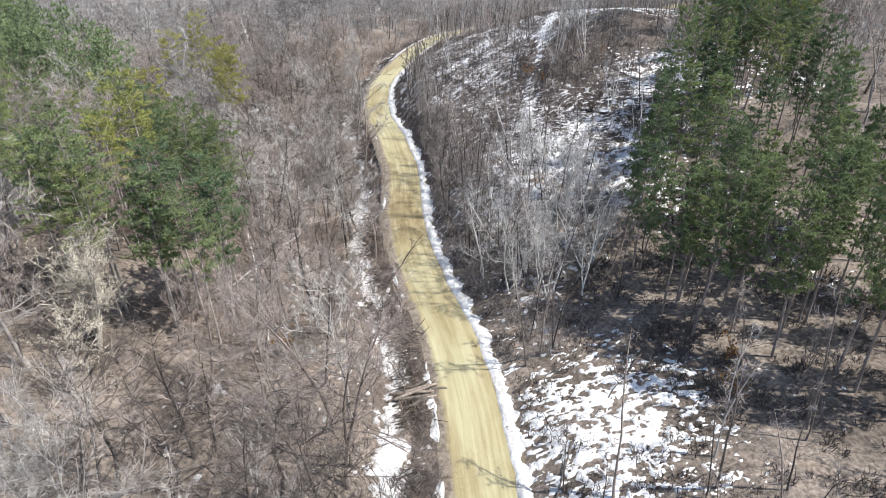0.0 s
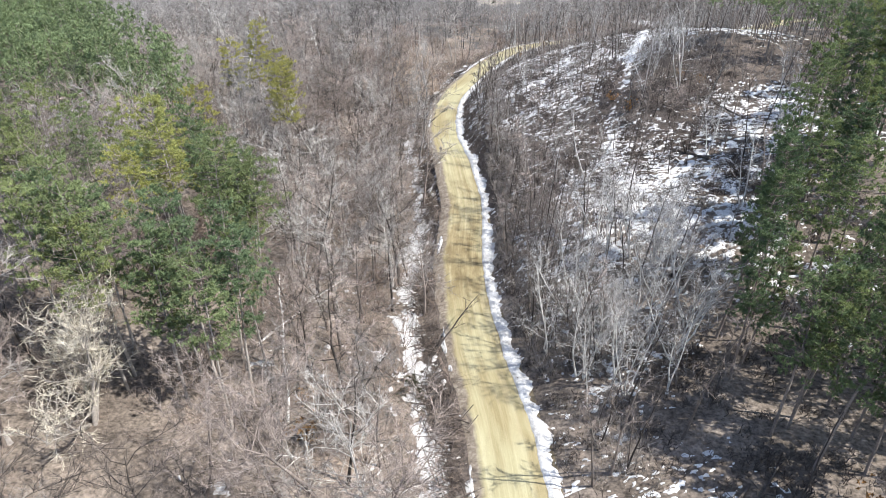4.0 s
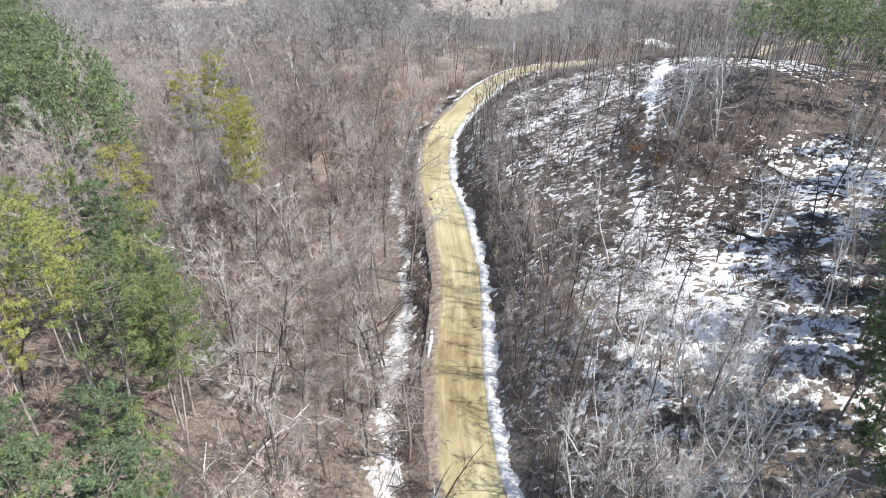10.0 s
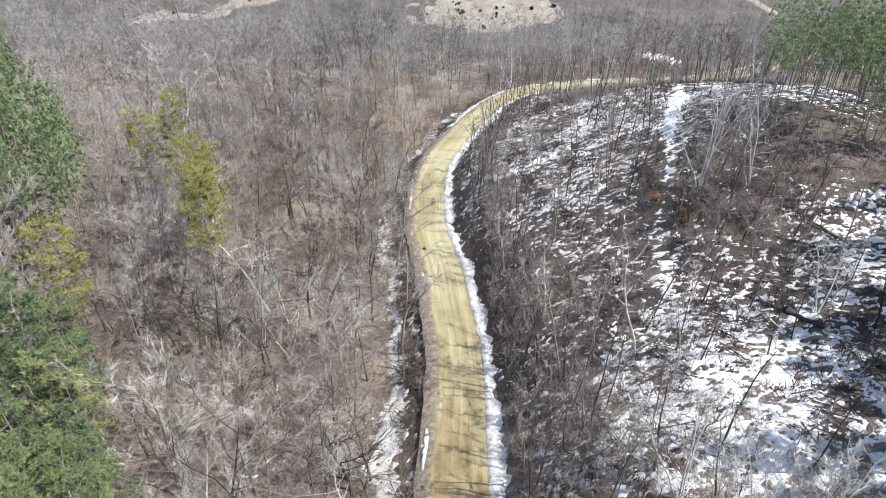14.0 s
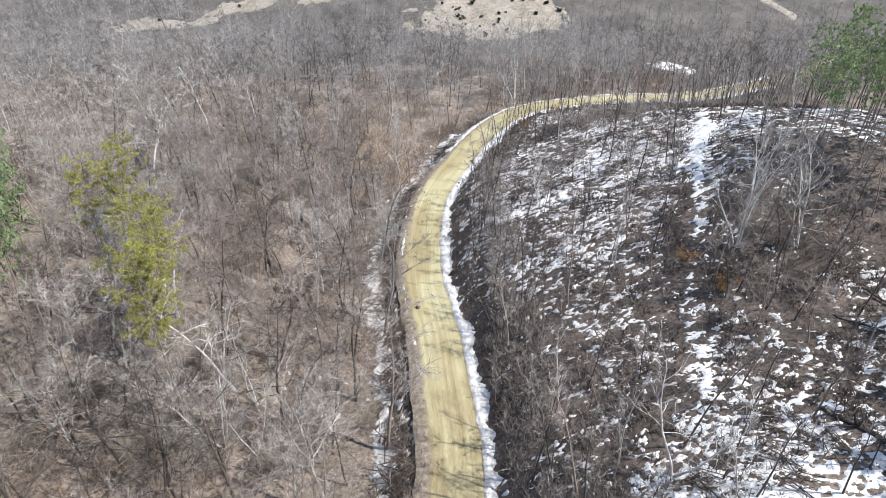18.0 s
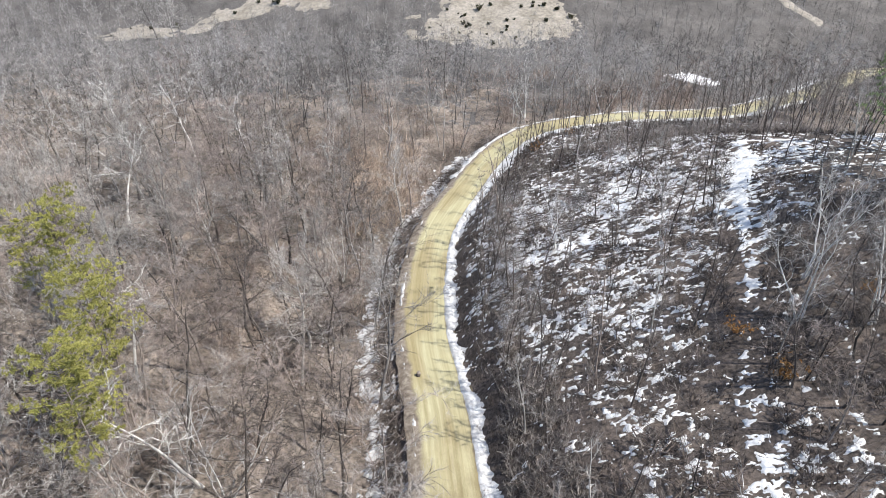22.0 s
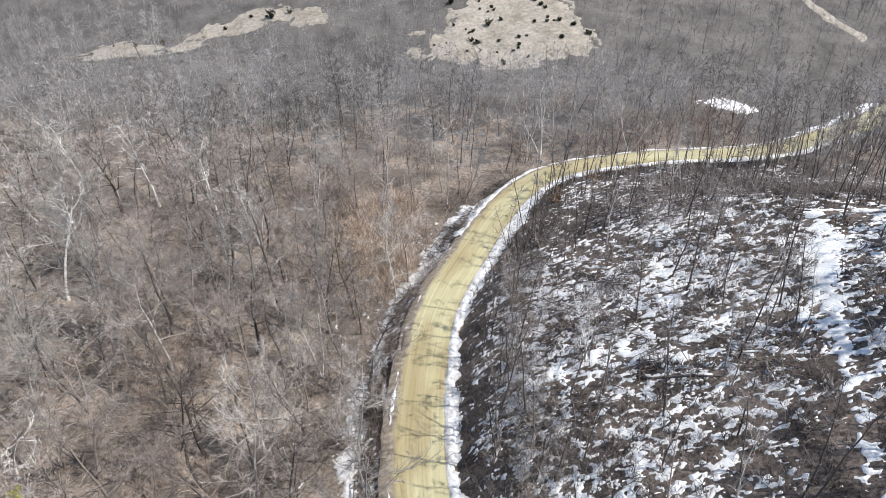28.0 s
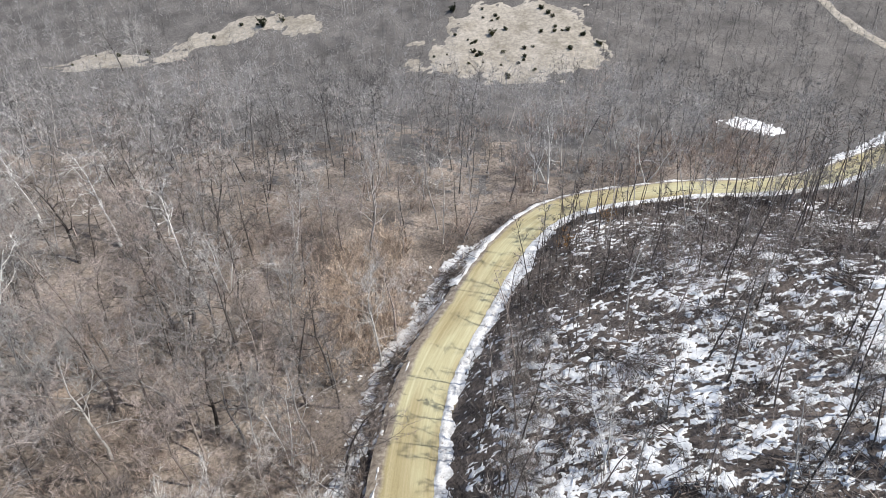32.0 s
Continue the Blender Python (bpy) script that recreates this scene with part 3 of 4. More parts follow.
build_ground()
build_road()
snow_bank("snow_bank", 1, 0, 330, 1.5, 0.26, "grey-white ploughed snow bank along the gravel road", 0, 2.35, 1)
snow_bank("snow_bank", -1, 60, 130, 0.8, 0.25, "thin dirty snow ridge on the road's ditch edge", 0.5, 3.5, 2)
snow_bank("snow_bank", -1, 130, 225, 0.6, 0.22, "broken snow ridge on the road's ditch edge", 0.47, 3.3, 3)
snow_bank("snow_bank", -1, 225, 330, 1.3, 0.3, "white ploughed snow bank on the outer bend", 0, 3.2, 4)
draped("snow_patches", snow_right, -4, 70, 2, 188, 0.19, 0.1, SNOW, "melting snow patches on a shaded wooded slope", "snow")
draped("ditch_snow", snow_left, -22, 8, 4, 178, 0.24, 0.16, DIRTY_SNOW, "melting snow lying in the roadside ditch", "snow")
draped("snowfield", pond_cover, 46, 112, 212, 262, 0.5, 0.2, SNOW, "snow-covered frozen hollow in the valley floor", "snow")
draped("sand_slope", sand_cover, -165, 140, 252, 332, 0.75, 0.15, SAND, "bare tan sand slope with scattered shrubs", "sand", "structure")


# ---- trees: shapes ----
def unit(v):
    v = np.asarray(v, float)
    return v / (np.linalg.norm(v) + 1e-9)


def bare_shape(seed, tall=14.0, limbs=12, subs=6, twigs=5, thick=0.15, first=0.3, spread=0.32, fine=0.016, lean=0.06, forks=1, flat=False, rounded=True, stout=0.022, rise=0.0):
    """A leafless tree: trunk, boughs and twigs, as three lists of tapered tubes. The boughs leave the stem sideways and curve upwards; the twigs fan out
    along their ends. A rounded one has a short stem and a wide dome."""
    rnd = np.random.RandomState(seed)
    trunk, boughs, fines = [], [], []
    for f in range(forks):
        way = unit((rnd.normal(0, lean + 0.16 * (f > 0)), rnd.normal(0, lean + 0.16 * (f > 0)), 1))
        h = tall * (0.8 if rounded else 1) * (1 if f == 0 else rnd.uniform(0.75, 0.95))
        pts = [np.array((rnd.normal(0, 0.15) * (f > 0), rnd.normal(0, 0.15) * (f > 0), -0.3))]
        for i in range(7):
            way = unit(way + rnd.normal(0, 0.1 if rounded else 0.06, 3) + (0, 0, 0.05))
            pts.append(pts[-1] + way * h / 7)
        rad = [thick * (1.35 if i == 0 else 1) * (1 - i / 7) ** 0.8 + 0.018 for i in range(8)]
        trunk += [(pts[i], pts[i + 1], rad[i], rad[i + 1], 3 if flat else 5) for i in range(7)]
        for n in range(limbs):
            u = first + (1 - first) * (n + rnd.rand()) / limbs
            i = min(int(u * 7), 6)
            start = pts[i] + (pts[i + 1] - pts[i]) * (u * 7 - i)
            a = rnd.rand() * 1.2 + n * 2.4
            w = unit((math.cos(a), math.sin(a), rnd.uniform(0.05, 0.5) + (0.55 if rounded else 0.4) * u * u + rise))
            length = tall * spread * (1.2 - (0.4 if rounded else 0.8) * u) * rnd.uniform(0.7, 1.25)
            r = max(stout, thick * (1.15 - u) * 0.6)
            q, spots = start, [(start, w)]
            limb, spray = [], []
            boughs.append(limb)
            fines.append(spray)
            for k in range(4):
                w = unit(w + rnd.normal(0, 0.32, 3) + (0, 0, 0.09))
                q2 = q + w * length / 4
                limb.append((q, q2, r * (1 - k / 4.6), r * (1 - (k + 1) / 4.6), 1 if flat else 3))
                q = q2
                spots.append((q, w))
            for k in range(subs):
                v = 0.9 + 3.1 * (k + rnd.rand()) / subs
                j = min(int(v), 3)
                p0 = spots[j][0] + (spots[j + 1][0] - spots[j][0]) * (v - j)
                sw = unit(spots[j + 1][1] + rnd.normal(0, 0.62, 3) + (0, 0, 0.12))
                sl = length * rnd.uniform(0.22, 0.45)
                mid = p0 + sw * sl * 0.5
                sw2 = unit(sw + rnd.normal(0, 0.5, 3) + (0, 0, 0.15))
                p1 = mid + sw2 * sl * 0.5
                if not flat:
                    limb.append((p0, mid, fine * 2.0, fine * 1.4, 3))
                spray.append((mid if not flat else p0, p1, fine * 1.5, 0, 1))
                for t in range(twigs):
                    g = (p0 + (mid - p0) * rnd.uniform(0.2, 1)) if rnd.rand() < 0.4 else (mid + (p1 - mid) * rnd.rand())
                    tw = unit(sw2 + rnd.normal(0, 0.6, 3) + (0, 0, 0.1))
                    spray.append((g, g + tw * rnd.uniform(0.35, 0.95) * (0.5 + tall / 28), fine, 0, 1))
    return trunk, boughs, fines


def tuft_blades(rnd, centre, size, count, wide):
    """Blades of a needle tuft as loose triangles."""
    d = rnd.normal(0, 1, (count, 3)) + (0, 0, 0.45)
    d /= np.linalg.norm(d, axis=1, keepdims=True)
    side = np.cross(d, rnd.normal(0, 0.45, (count, 3)) + (0, 0, 1))
    side /= np.linalg.norm(side, axis=1, keepdims=True) + 1e-9
    tip = centre + d * size * rnd.uniform(0.7, 1.2, (count, 1))
    return np.stack([centre - side * wide, centre + side * wide, tip], 1)


def pine_shape(seed, tall=21.0, first=0.45, reach=2.9, whorls=15, per=5, tufts=5, blades=7, size=0.55, wide=0.085, sides=6):
    """A pine: stem, whorls of rising boughs, and pads of needle tufts at the boughs' outer ends, with air between the pads."""
    rnd = np.random.RandomState(seed)
    pts, way = [np.array((0, 0, -0.4))], unit((rnd.normal(0, 0.02), rnd.normal(0, 0.02), 1))
    for i in range(5):
        way = unit(way + rnd.normal(0, 0.02, 3))
        pts.append(pts[-1] + way * tall / 5)
    wood = [(pts[i], pts[i + 1], 0.155 * (1 - i / 5.3), 0.155 * (1 - (i + 1) / 5.3), sides) for i in range(5)]
    leaf = []
    lop = rnd.rand() * 6.283
    for n in range(whorls):
        u = first + (1 - first) * (n + 0.4 * rnd.rand()) / whorls
        i = min(int(u * 5), 4)
        start = pts[i] + (pts[i + 1] - pts[i]) * (u * 5 - i)
        crown = (u - first) / (1 - first)
        span = reach * (0.3 + 0.75 * math.sqrt(max(0.0, 1 - ((crown - 0.36) / 0.66) ** 2)))
        for b in range(per):
            if rnd.rand() < 0.2:
                continue
            a = rnd.rand() * 1.1 + b * 6.283 / per + n * 0.7
            w = unit((math.cos(a), math.sin(a), rnd.uniform(-0.12, 0.28) + 0.55 * crown))
            length = max(0.45, span * rnd.uniform(0.5, 1.2) * (1 + 0.25 * math.cos(a - lop)))
            end = start + w * length
            wood.append((start, end, 0.04, 0.012, 3))
            side = unit(np.cross(w, (0, 0, 1)))
            for t in range(tufts):
                v = 1.04 - 0.55 * rnd.rand() ** 1.4
                fan = rnd.normal(0, 0.2) * length * (1.1 - 0.5 * v)
                c = start + w * length * v + side * fan + rnd.normal(0, 0.09, 3) + (0, 0, 0.05)
                leaf.append(tuft_blades(rnd, c, size, blades, wide))
    leaf.append(tuft_blades(rnd, pts[-1], size, blades * 2, wide))
    v = np.vstack(leaf).reshape(-1, 3)
    return wood, (v, np.arange(len(v)).reshape(-1, 3))


def joined(*shapes):
    vs, ts, base = [], [], 0
    for v, t in shapes:
        vs.append(v)
        ts.append(t + base)
        base += len(v)
    return np.vstack(vs), np.vstack(ts)


def shrub_shape(seed, tall=2.0, stems=9, twigs=3, fine=0.014):
    rnd = np.random.RandomState(seed)
    segs = []
    for n in range(stems):
        w = unit((rnd.normal(0, 0.5), rnd.normal(0, 0.5), 1))
        p = np.array((rnd.normal(0, 0.25), rnd.normal(0, 0.25), -0.1))
        q = p + w * tall * rnd.uniform(0.6, 1.1)
        segs.append((p, q, fine * 1.4, 0, 1))
        for t in range(twigs):
            g = p + (q - p) * rnd.uniform(0.3, 0.9)
            segs.append((g, g + unit(w + rnd.normal(0, 0.6, 3)) * tall * rnd.uniform(0.25, 0.5), fine, 0, 1))
    return tubes(segs)


# ---- trees: where they stand ----
PLANT = np.random.RandomState(11)


def jittered(x0, x1, y0, y1, cell):
    gx, gy = np.meshgrid(np.arange(x0, x1, cell), np.arange(y0, y1, cell), indexing="ij")
    return gx.ravel() + PLANT.uniform(0, cell, gx.size), gy.ravel() + PLANT.uniform(0, cell, gx.size)


def pine_left(x, y):
    """Near and far pine stands west of the road: above a half where they grow."""
    n = (fbm(x, y, 7, 3) - 0.5) * 7
    edge = np.interp(y, [18, 24, 36, 47, 56, 69], [-24, -17.5, -17, -20, -24, -33])
    near = (x + n * 0.5 < edge) & (x + n > np.interp(y, [20, 26, 48, 66], [-27, -32, -52, -60])) & (y + n > 19) & (y - n * 0.6 < 67)
    near &= np.abs((x + 42.5) * 0.86 + (y - 54) * 0.5) > np.where(y > 40, 2.2, 0.0)
    back = (x + n * 0.7 < np.interp(y, [76, 90, 109, 122, 148, 200], [-45, -49, -56, -71, -92, -135])) & (y + n * 0.6 > 97) & (y < 215)
    return near, back


def plant_all():
    """Rows of x, y for each kind of growth."""
    out = {k: [] for k in ("pine", "grove", "bare", "slender", "birch", "wood")}
    for cell, y0, y1 in ((4.3, -6, 150), (5.0, 150, 215), (4.2, 215, 345)):
        x, y = jittered(-200, 190, y0, y1, cell)
        seen = np.abs(x) < 0.76 * (np.maximum(y, 0) + 28) + 20
        x, y = x[seen], y[seen]
        d, zr, k = road_coords(x, y)
        e = np.abs(d) - ROAD_HALF
        ok = e > np.where(d > 0, 3.2, 2.6)
        ok &= ~((y > 245) & ((sand_cover(x, y) > 0.5) | (sand_cover(x, y + 7) > 0.55) & (x < -45))) & ~((y > 225) & (pond_cover(x, y) > 0.5))
        ok &= ~(blob(x, y, 19, 15, 8, 9) > 0.45) & ~(blob(x, y, -25.5, 18, 7, 8) > 0.4)
        x, y, d, e = x[ok], y[ok], d[ok], e[ok]
        (pl, bl), (pr, fr) = pine_left(x, y), pine_right(x, y)
        r = PLANT.rand(len(x))
        hill = (d > 0) & (y > 76) & (y < 192) & (e < 46)
        thin = np.where(hill, np.where(y > 158, np.where(x > 30, 0.8, 0.6), np.where((e > 25) & (y < 116) & (y > 96), 0.85, np.where(e > 17, 0.5, 0.42))), np.where(d > 0, 0.9, np.where((e < 70) & (y < 170), 0.68 + 0.24 * (1 - smooth(40, 70, y)), 0.85)))
        thin = np.where((d > 0) & (np.maximum(blob(x, y, 33, 70, 12, 15), blob(x, y, 46, 86, 11, 11)) > 0.45), 0.4, thin)
        thin = np.where((d < 0) & (e < 8), np.where(y < 100, 0.14, 0.2), thin)
        thin = np.where(blob(x, y, -18, 161, 8, 14) > 0.4, 0.22, thin)
        thin = np.where((d > 0) & (near_line(x, y, TRACK) < 2.4), 0.0, thin)
        white = 0.55 * blob(x, y, 18, 42, 8, 10) + 0.35 * blob(x, y, 28, 62, 12, 13) + 0.25 * blob(x, y, -27, 88, 8, 10) + 0.015
        for i in range(len(x)):
            if d[i] < 0 and pl[i] or d[i] > 0 and pr[i]:
                if r[i] < (0.88 if d[i] < 0 else 0.8):
                    out["pine"].append((x[i], y[i]))
            elif d[i] < 0 and bl[i] or d[i] > 0 and fr[i]:
                if r[i] < 0.95:
                    out["grove"].append((x[i], y[i]))
            elif r[i] < thin[i]:
                if y[i] < 185 and PLANT.rand() < white[i]:
                    out["birch"].append((x[i], y[i]))
                elif hill[i]:
                    out["slender"].append((x[i], y[i]))
                elif y[i] < 178 and e[i] < 62:
                    out["bare"].append((x[i], y[i]))
                else:
                    out["wood"].append((x[i], y[i]))
    return out


PLANTED = plant_all()
# at most about 300 single trees of a kind; the others are one mass
BARE_NEAR = sorted(PLANTED["bare"], key=lambda p: abs(road_coords(p[0], p[1])[0]) + 0.12 * abs(p[1] - 60))
PLANTED["wood"] += BARE_NEAR[590:]
BARE_NEAR = BARE_NEAR[:590]
PINE_NEAR = sorted(PLANTED["pine"], key=lambda p: abs(p[0]))
PLANTED["grove"] += PINE_NEAR[270:]
PINE_NEAR = PINE_NEAR[:270]


def spread_tree(name, meshes, spots, label, category, group, lo=0.8, hi=1.15, sink=0.1):
    """meshes: variants of a list of (part name, mesh). Each spot becomes a tree of its own."""
    masters = {}
    for i, (x, y) in enumerate(spots):
        k = i % len(meshes)
        s = PLANT.uniform(lo, hi)
        m = pose(x, y, float(lie(x, y)) - sink, PLANT.normal(0, 1.5), PLANT.normal(0, 1.5), PLANT.uniform(0, 360)) @ Matrix.Diagonal((s, s, s * PLANT.uniform(0.92, 1.08), 1))
        if k not in masters:
            masters[k] = thing(name, m, label, category, group)
            for pname, me, *subs in meshes[k]:
                piece = part(pname, me, masters[k])
                for sname, sme in subs:
                    part(sname, sme, piece)
            continue
        made = {}
        for o in (masters[k], *masters[k].children_recursive):
            made[o] = o.copy()
            scene.collection.objects.link(made[o])
            made[o].parent = made.get(o.parent)
        made[masters[k]].matrix_basis = m


def wood_meshes(prefix, shapes, bark, twig, split=False, limb_bark=None, sprays=False):
    """Trunk with its boughs, and the crown of twigs; split: each bough is a part of its own; sprays: and carries its own twigs."""
    out = []
    for trunk, boughs, fines in shapes:
        made = [("trunk", big_mesh(prefix + "_trunk", *tubes(trunk if split else sum(boughs, trunk)), bark))]
        for limb, spray in zip(boughs, fines):
            if split:
                made.append(("bough", big_mesh(prefix + "_bough", *tubes(limb), limb_bark or bark)))
            if sprays:
                made[-1] += (("twig_spray", big_mesh(prefix + "_spray", *tubes(spray), twig)),)
        if not sprays:
            made.append(("crown", big_mesh(prefix + "_crown", *tubes(sum(fines, [])), twig)))
        out.append(made)
    return out


BARE, GREY = [], []
for i in range(12):
    tone = (1, 3, 2, 3, 2, 4, 2, 3, 0, 4, 2, 3)[i]
    (GREY if i % 2 else BARE).extend(wood_meshes("bare", [bare_shape(20 + i, 12.5 + 0.5 * i, 13 + i % 3, 9, 17, 0.11 + 0.006 * i, 0.36, 0.3, 0.0102, stout=0.028)], BARKS[tone if i % 6 == 5 else max(tone - 1, 0) if i % 3 else 0], TWIGS[tone]))
LEFT_NEAR = [p for p in BARE_NEAR if road_coords(*p)[0] < 0]
RIGHT_NEAR = [p for p in BARE_NEAR if road_coords(*p)[0] >= 0]
ASHY = [fbm(x, y, 16, 3) + PLANT.normal(0, 0.12) + 0.05 * (y < 26) > 0.53 for x, y in LEFT_NEAR]
spread_tree("bare_tree", BARE, [p for p, a in zip(LEFT_NEAR, ASHY) if not a][:298], "leafless brown-twigged deciduous tree in the valley wood", "tree", "brown trees of the valley wood", 0.85, 1.3)
spread_tree("grey_tree", GREY, [p for p, a in zip(LEFT_NEAR, ASHY) if a][:298], "leafless pale grey deciduous tree in the valley wood", "tree", "grey trees of the valley wood", 0.85, 1.3)
THIN = []
for i in range(6):
    tone = (1, 3, 4, 0, 3, 2)[i]
    THIN += wood_meshes("thin", [bare_shape(40 + i, 8.5 + 0.8 * i, 9, 5, 8, 0.06 + 0.005 * i, 0.32, 0.2, 0.0105, rounded=False, rise=0.35)], BARKS[(0, 1, 4, 0, 0, 1)[i]], TWIGS[tone])
POLES = []
for i in range(5):
    tone = (0, 0, 1, 0, 3)[i]
    POLES += wood_meshes("pole", [bare_shape(50 + i, 10.5 + 0.8 * i, 8, 4, 6, 0.075, 0.62, 0.17, 0.016, 0.08, rounded=False)], BARKS[tone], TWIGS[(1, 3)[i % 2]])
ON_SLOPE = [p for p in PLANTED["slender"] if p[1] <= 158]
ROW = [(x, y) for x, y in zip(*jittered(14, 86, 172, 216, 2.7)) if ROAD_HALF + 2.4 < road_coords(x, y)[0] < ROAD_HALF + 9 and PLANT.rand() < 0.5 + 0.3 * (x > 40)]
spread_tree("pole_tree", POLES, [p for p in PLANTED["slender"] if p[1] > 158] + ROW, "slender dark leafless tree in the row above the bend", "tree", "slender trees above the bend")
spread_tree("slender_tree", THIN, (ON_SLOPE + RIGHT_NEAR)[:295], "slender leafless grey tree on the snowy slope", "tree", "slender trees of the slope")
WHITE = wood_meshes("birch", [bare_shape(60 + i, 11.5 + 0.9 * i, 10, 6, 8, 0.082, 0.36, 0.25, 0.0095, 0.12, 2 if i % 2 else 3, stout=0.024, rise=0.5) for i in range(4)], BIRCH, BIRCH_TWIG, True, BIRCH_LIMB)
more = [(PLANT.normal(18.5, 4.6), PLANT.normal(41, 8)) for i in range(90)]
PLANTED["birch"] += [p for p in more if 6.5 < road_coords(*p)[0] and 31 < p[1] < 66 and not pine_right(*p)[0]][:22]
spread_tree("birch_tree", WHITE, PLANTED["birch"], "leafless pale-barked birch with fine whitish twigs", "tree", "birches")
def pine_parts(shape, bark, leaf_mat):
    wood, leaf = shape
    return [("trunk", big_mesh("pine_trunk", *tubes([w for w in wood if w[4] > 3]), bark)), ("branchwork", big_mesh("pine_branches", *tubes([w for w in wood if w[4] == 3]), BARKS[1])),
            ("crown", big_mesh("pine_crown", *leaf, leaf_mat))]


PINES, PINES_LEFT = [], []
for i in range(6):
    PINES.append(pine_parts(pine_shape(80 + i, 17.0 + 0.6 * i, 0.4 + 0.03 * (i % 3), 1.75 + 0.2 * (i % 3), 16, per=6, blades=16, tufts=11, size=0.25, wide=0.036), PINE_BARK, NEEDLES[i % 2]))
    PINES_LEFT.append(pine_parts(pine_shape(180 + i, 17.5 + 0.7 * i, 0.5 + 0.03 * (i % 3), 2.3 + 0.25 * (i % 3), 11, per=6, blades=16, tufts=13, size=0.27, wide=0.038), PALE_PINE_BARK, NEEDLES[2 + i % 3]))
spread_tree("pine_tree", PINES_LEFT, [p for p in PINE_NEAR if p[0] < 0], "tall olive-green pine with a bare pale lower trunk", "tree", "pines of the valley edge", 0.85, 1.08)
spread_tree("pine_tree", PINES, [p for p in PINE_NEAR if p[0] > 0], "tall green pine with a bare lower trunk", "tree", "pines of the slope", 0.85, 1.1)

SCREEN = [(x, y) for x, y in zip(*jittered(46, 90, 176, 222, 3.6)) if ROAD_HALF + 3.5 < road_coords(x, y)[0] < ROAD_HALF + 17 and PLANT.rand() < 0.7]
spread_tree("grey_tree", GREY[:4], SCREEN, "leafless grey tree below the far bend of the road", "tree", "grey trees below the far bend", 0.5, 0.8)

# thin trees crowded along the cut bank, whose shadows fall across the road
BANK = [(x, y) for x, y in zip(*jittered(-10, 26, 22, 186, 3.1)) if ROAD_HALF + 2.6 < road_coords(x, y)[0] < ROAD_HALF + 8.5 and not 84 < y < 96 and PLANT.rand() < 0.85]
spread_tree("bank_tree", THIN[:2] + THIN[3:], BANK[:150], "thin leafless tree on the cut bank beside the road", "tree", "thin trees along the bank", 0.75, 1.15)

# single yellowed pines among the leafless trees
YELLOW = []
for i in range(3):
    YELLOW.append(pine_parts(pine_shape(95 + i, 22.5 + i, 0.6, 2.9, 11, 6, 15, 16, 0.26, 0.038), PINE_BARK, YELLOW_NEEDLE))
spread_tree("yellow_pine", YELLOW, [(-33.6, 94.8), (-29.3, 85.5), (-41, 103.5), (-46.5, 106), (-36.5, 99.5), (-31.5, 89), (-39, 73)],
            "yellow-green pine standing among leafless trees", "tree", "yellowed pines", 0.88, 1.02)

# the mass of woods beyond, in five tones, and four greyed by painted haze
def mass(seed, *sizes, rise=0.0):
    """A leafless tree as one set of triangles, with a mark on those of its trunk and boughs."""
    trunk, boughs, fines = bare_shape(seed, *sizes, flat=True, rise=rise)
    a, b = tubes(sum(boughs, trunk)), tubes(sum(fines, []))
    v, t = joined(a, b)
    return v, t, np.r_[np.ones(len(a[1]), np.int32), np.zeros(len(b[1]), np.int32)]


FAR = [mass(120 + i, 15.5 + i * 0.8, 12, 5, 7, 0.11, 0.34, 0.28, 0.02, rise=0.3) for i in range(6)]
MID = [mass(150 + i, 15.5 + i * 0.8, 13, 6, 7, 0.13, 0.36, 0.28, 0.02) for i in range(6)]
EDGE = [mass(170 + i, 14.5 + i * 0.8, 10, 4, 7, 0.1, 0.26, 0.28, 0.026, rise=0.55) for i in range(6)]
wp = np.array(PLANTED["wood"])
wz = lie(*wp.T)
# the far right slope's shade is painted by picking darker tree tones there
pick = np.clip((fbm(wp[:, 0], wp[:, 1], 16, 3) - 0.5) * 9 + 2.2 + PLANT.normal(0, 1.5, len(wp)) + 0.6 * smooth(150, 230, wp[:, 1]) - 1.9 * smooth(20, 80, wp[:, 0]) * smooth(200, 240, wp[:, 1]) + 0.7 * smooth(30, 90, -wp[:, 0]) * smooth(170, 230, wp[:, 1]), 0, 4.99).astype(int)
FAR_NAMES = ["distant dark grey", "distant grey", "distant mid-grey", "distant pale grey"]
WOOD_NAMES = ["dark grey-brown", "brown", "pinkish-brown", "grey", "pale grey"]
away = wp[:, 1] + PLANT.normal(0, 32, len(wp)) > 182
for tone in range(9):
    at = np.flatnonzero((pick == tone) & ~away) if tone < 5 else np.flatnonzero((np.minimum(pick, 3) == tone - 5) & away)
    scattered("bare_woods", MID + FAR + EDGE, [(wp[i, 0], wp[i, 1], wz[i] - 0.1, PLANT.uniform(0.65, 1.25) * (1 - 0.5 * float(smooth(200, 252, wp[i, 1]))), PLANT.uniform(0, 6.28),
              PLANT.randint(6) + (0 if wp[i, 1] < 165 and abs(wp[i, 0]) < 85 else 6 if wp[i, 1] < 225 else 12)) for i in at],
              (WOODS[tone], WOODS[max(tone - 1, 0)]) if tone < 5 else (HAZED_WOODS[tone - 5], HAZED_WOODS[max(tone - 6, 0)]), "dense " + (WOOD_NAMES[tone] if tone < 5 else FAR_NAMES[tone - 5]) + " leafless woods filling the valley", "woods")
FARPINE = []
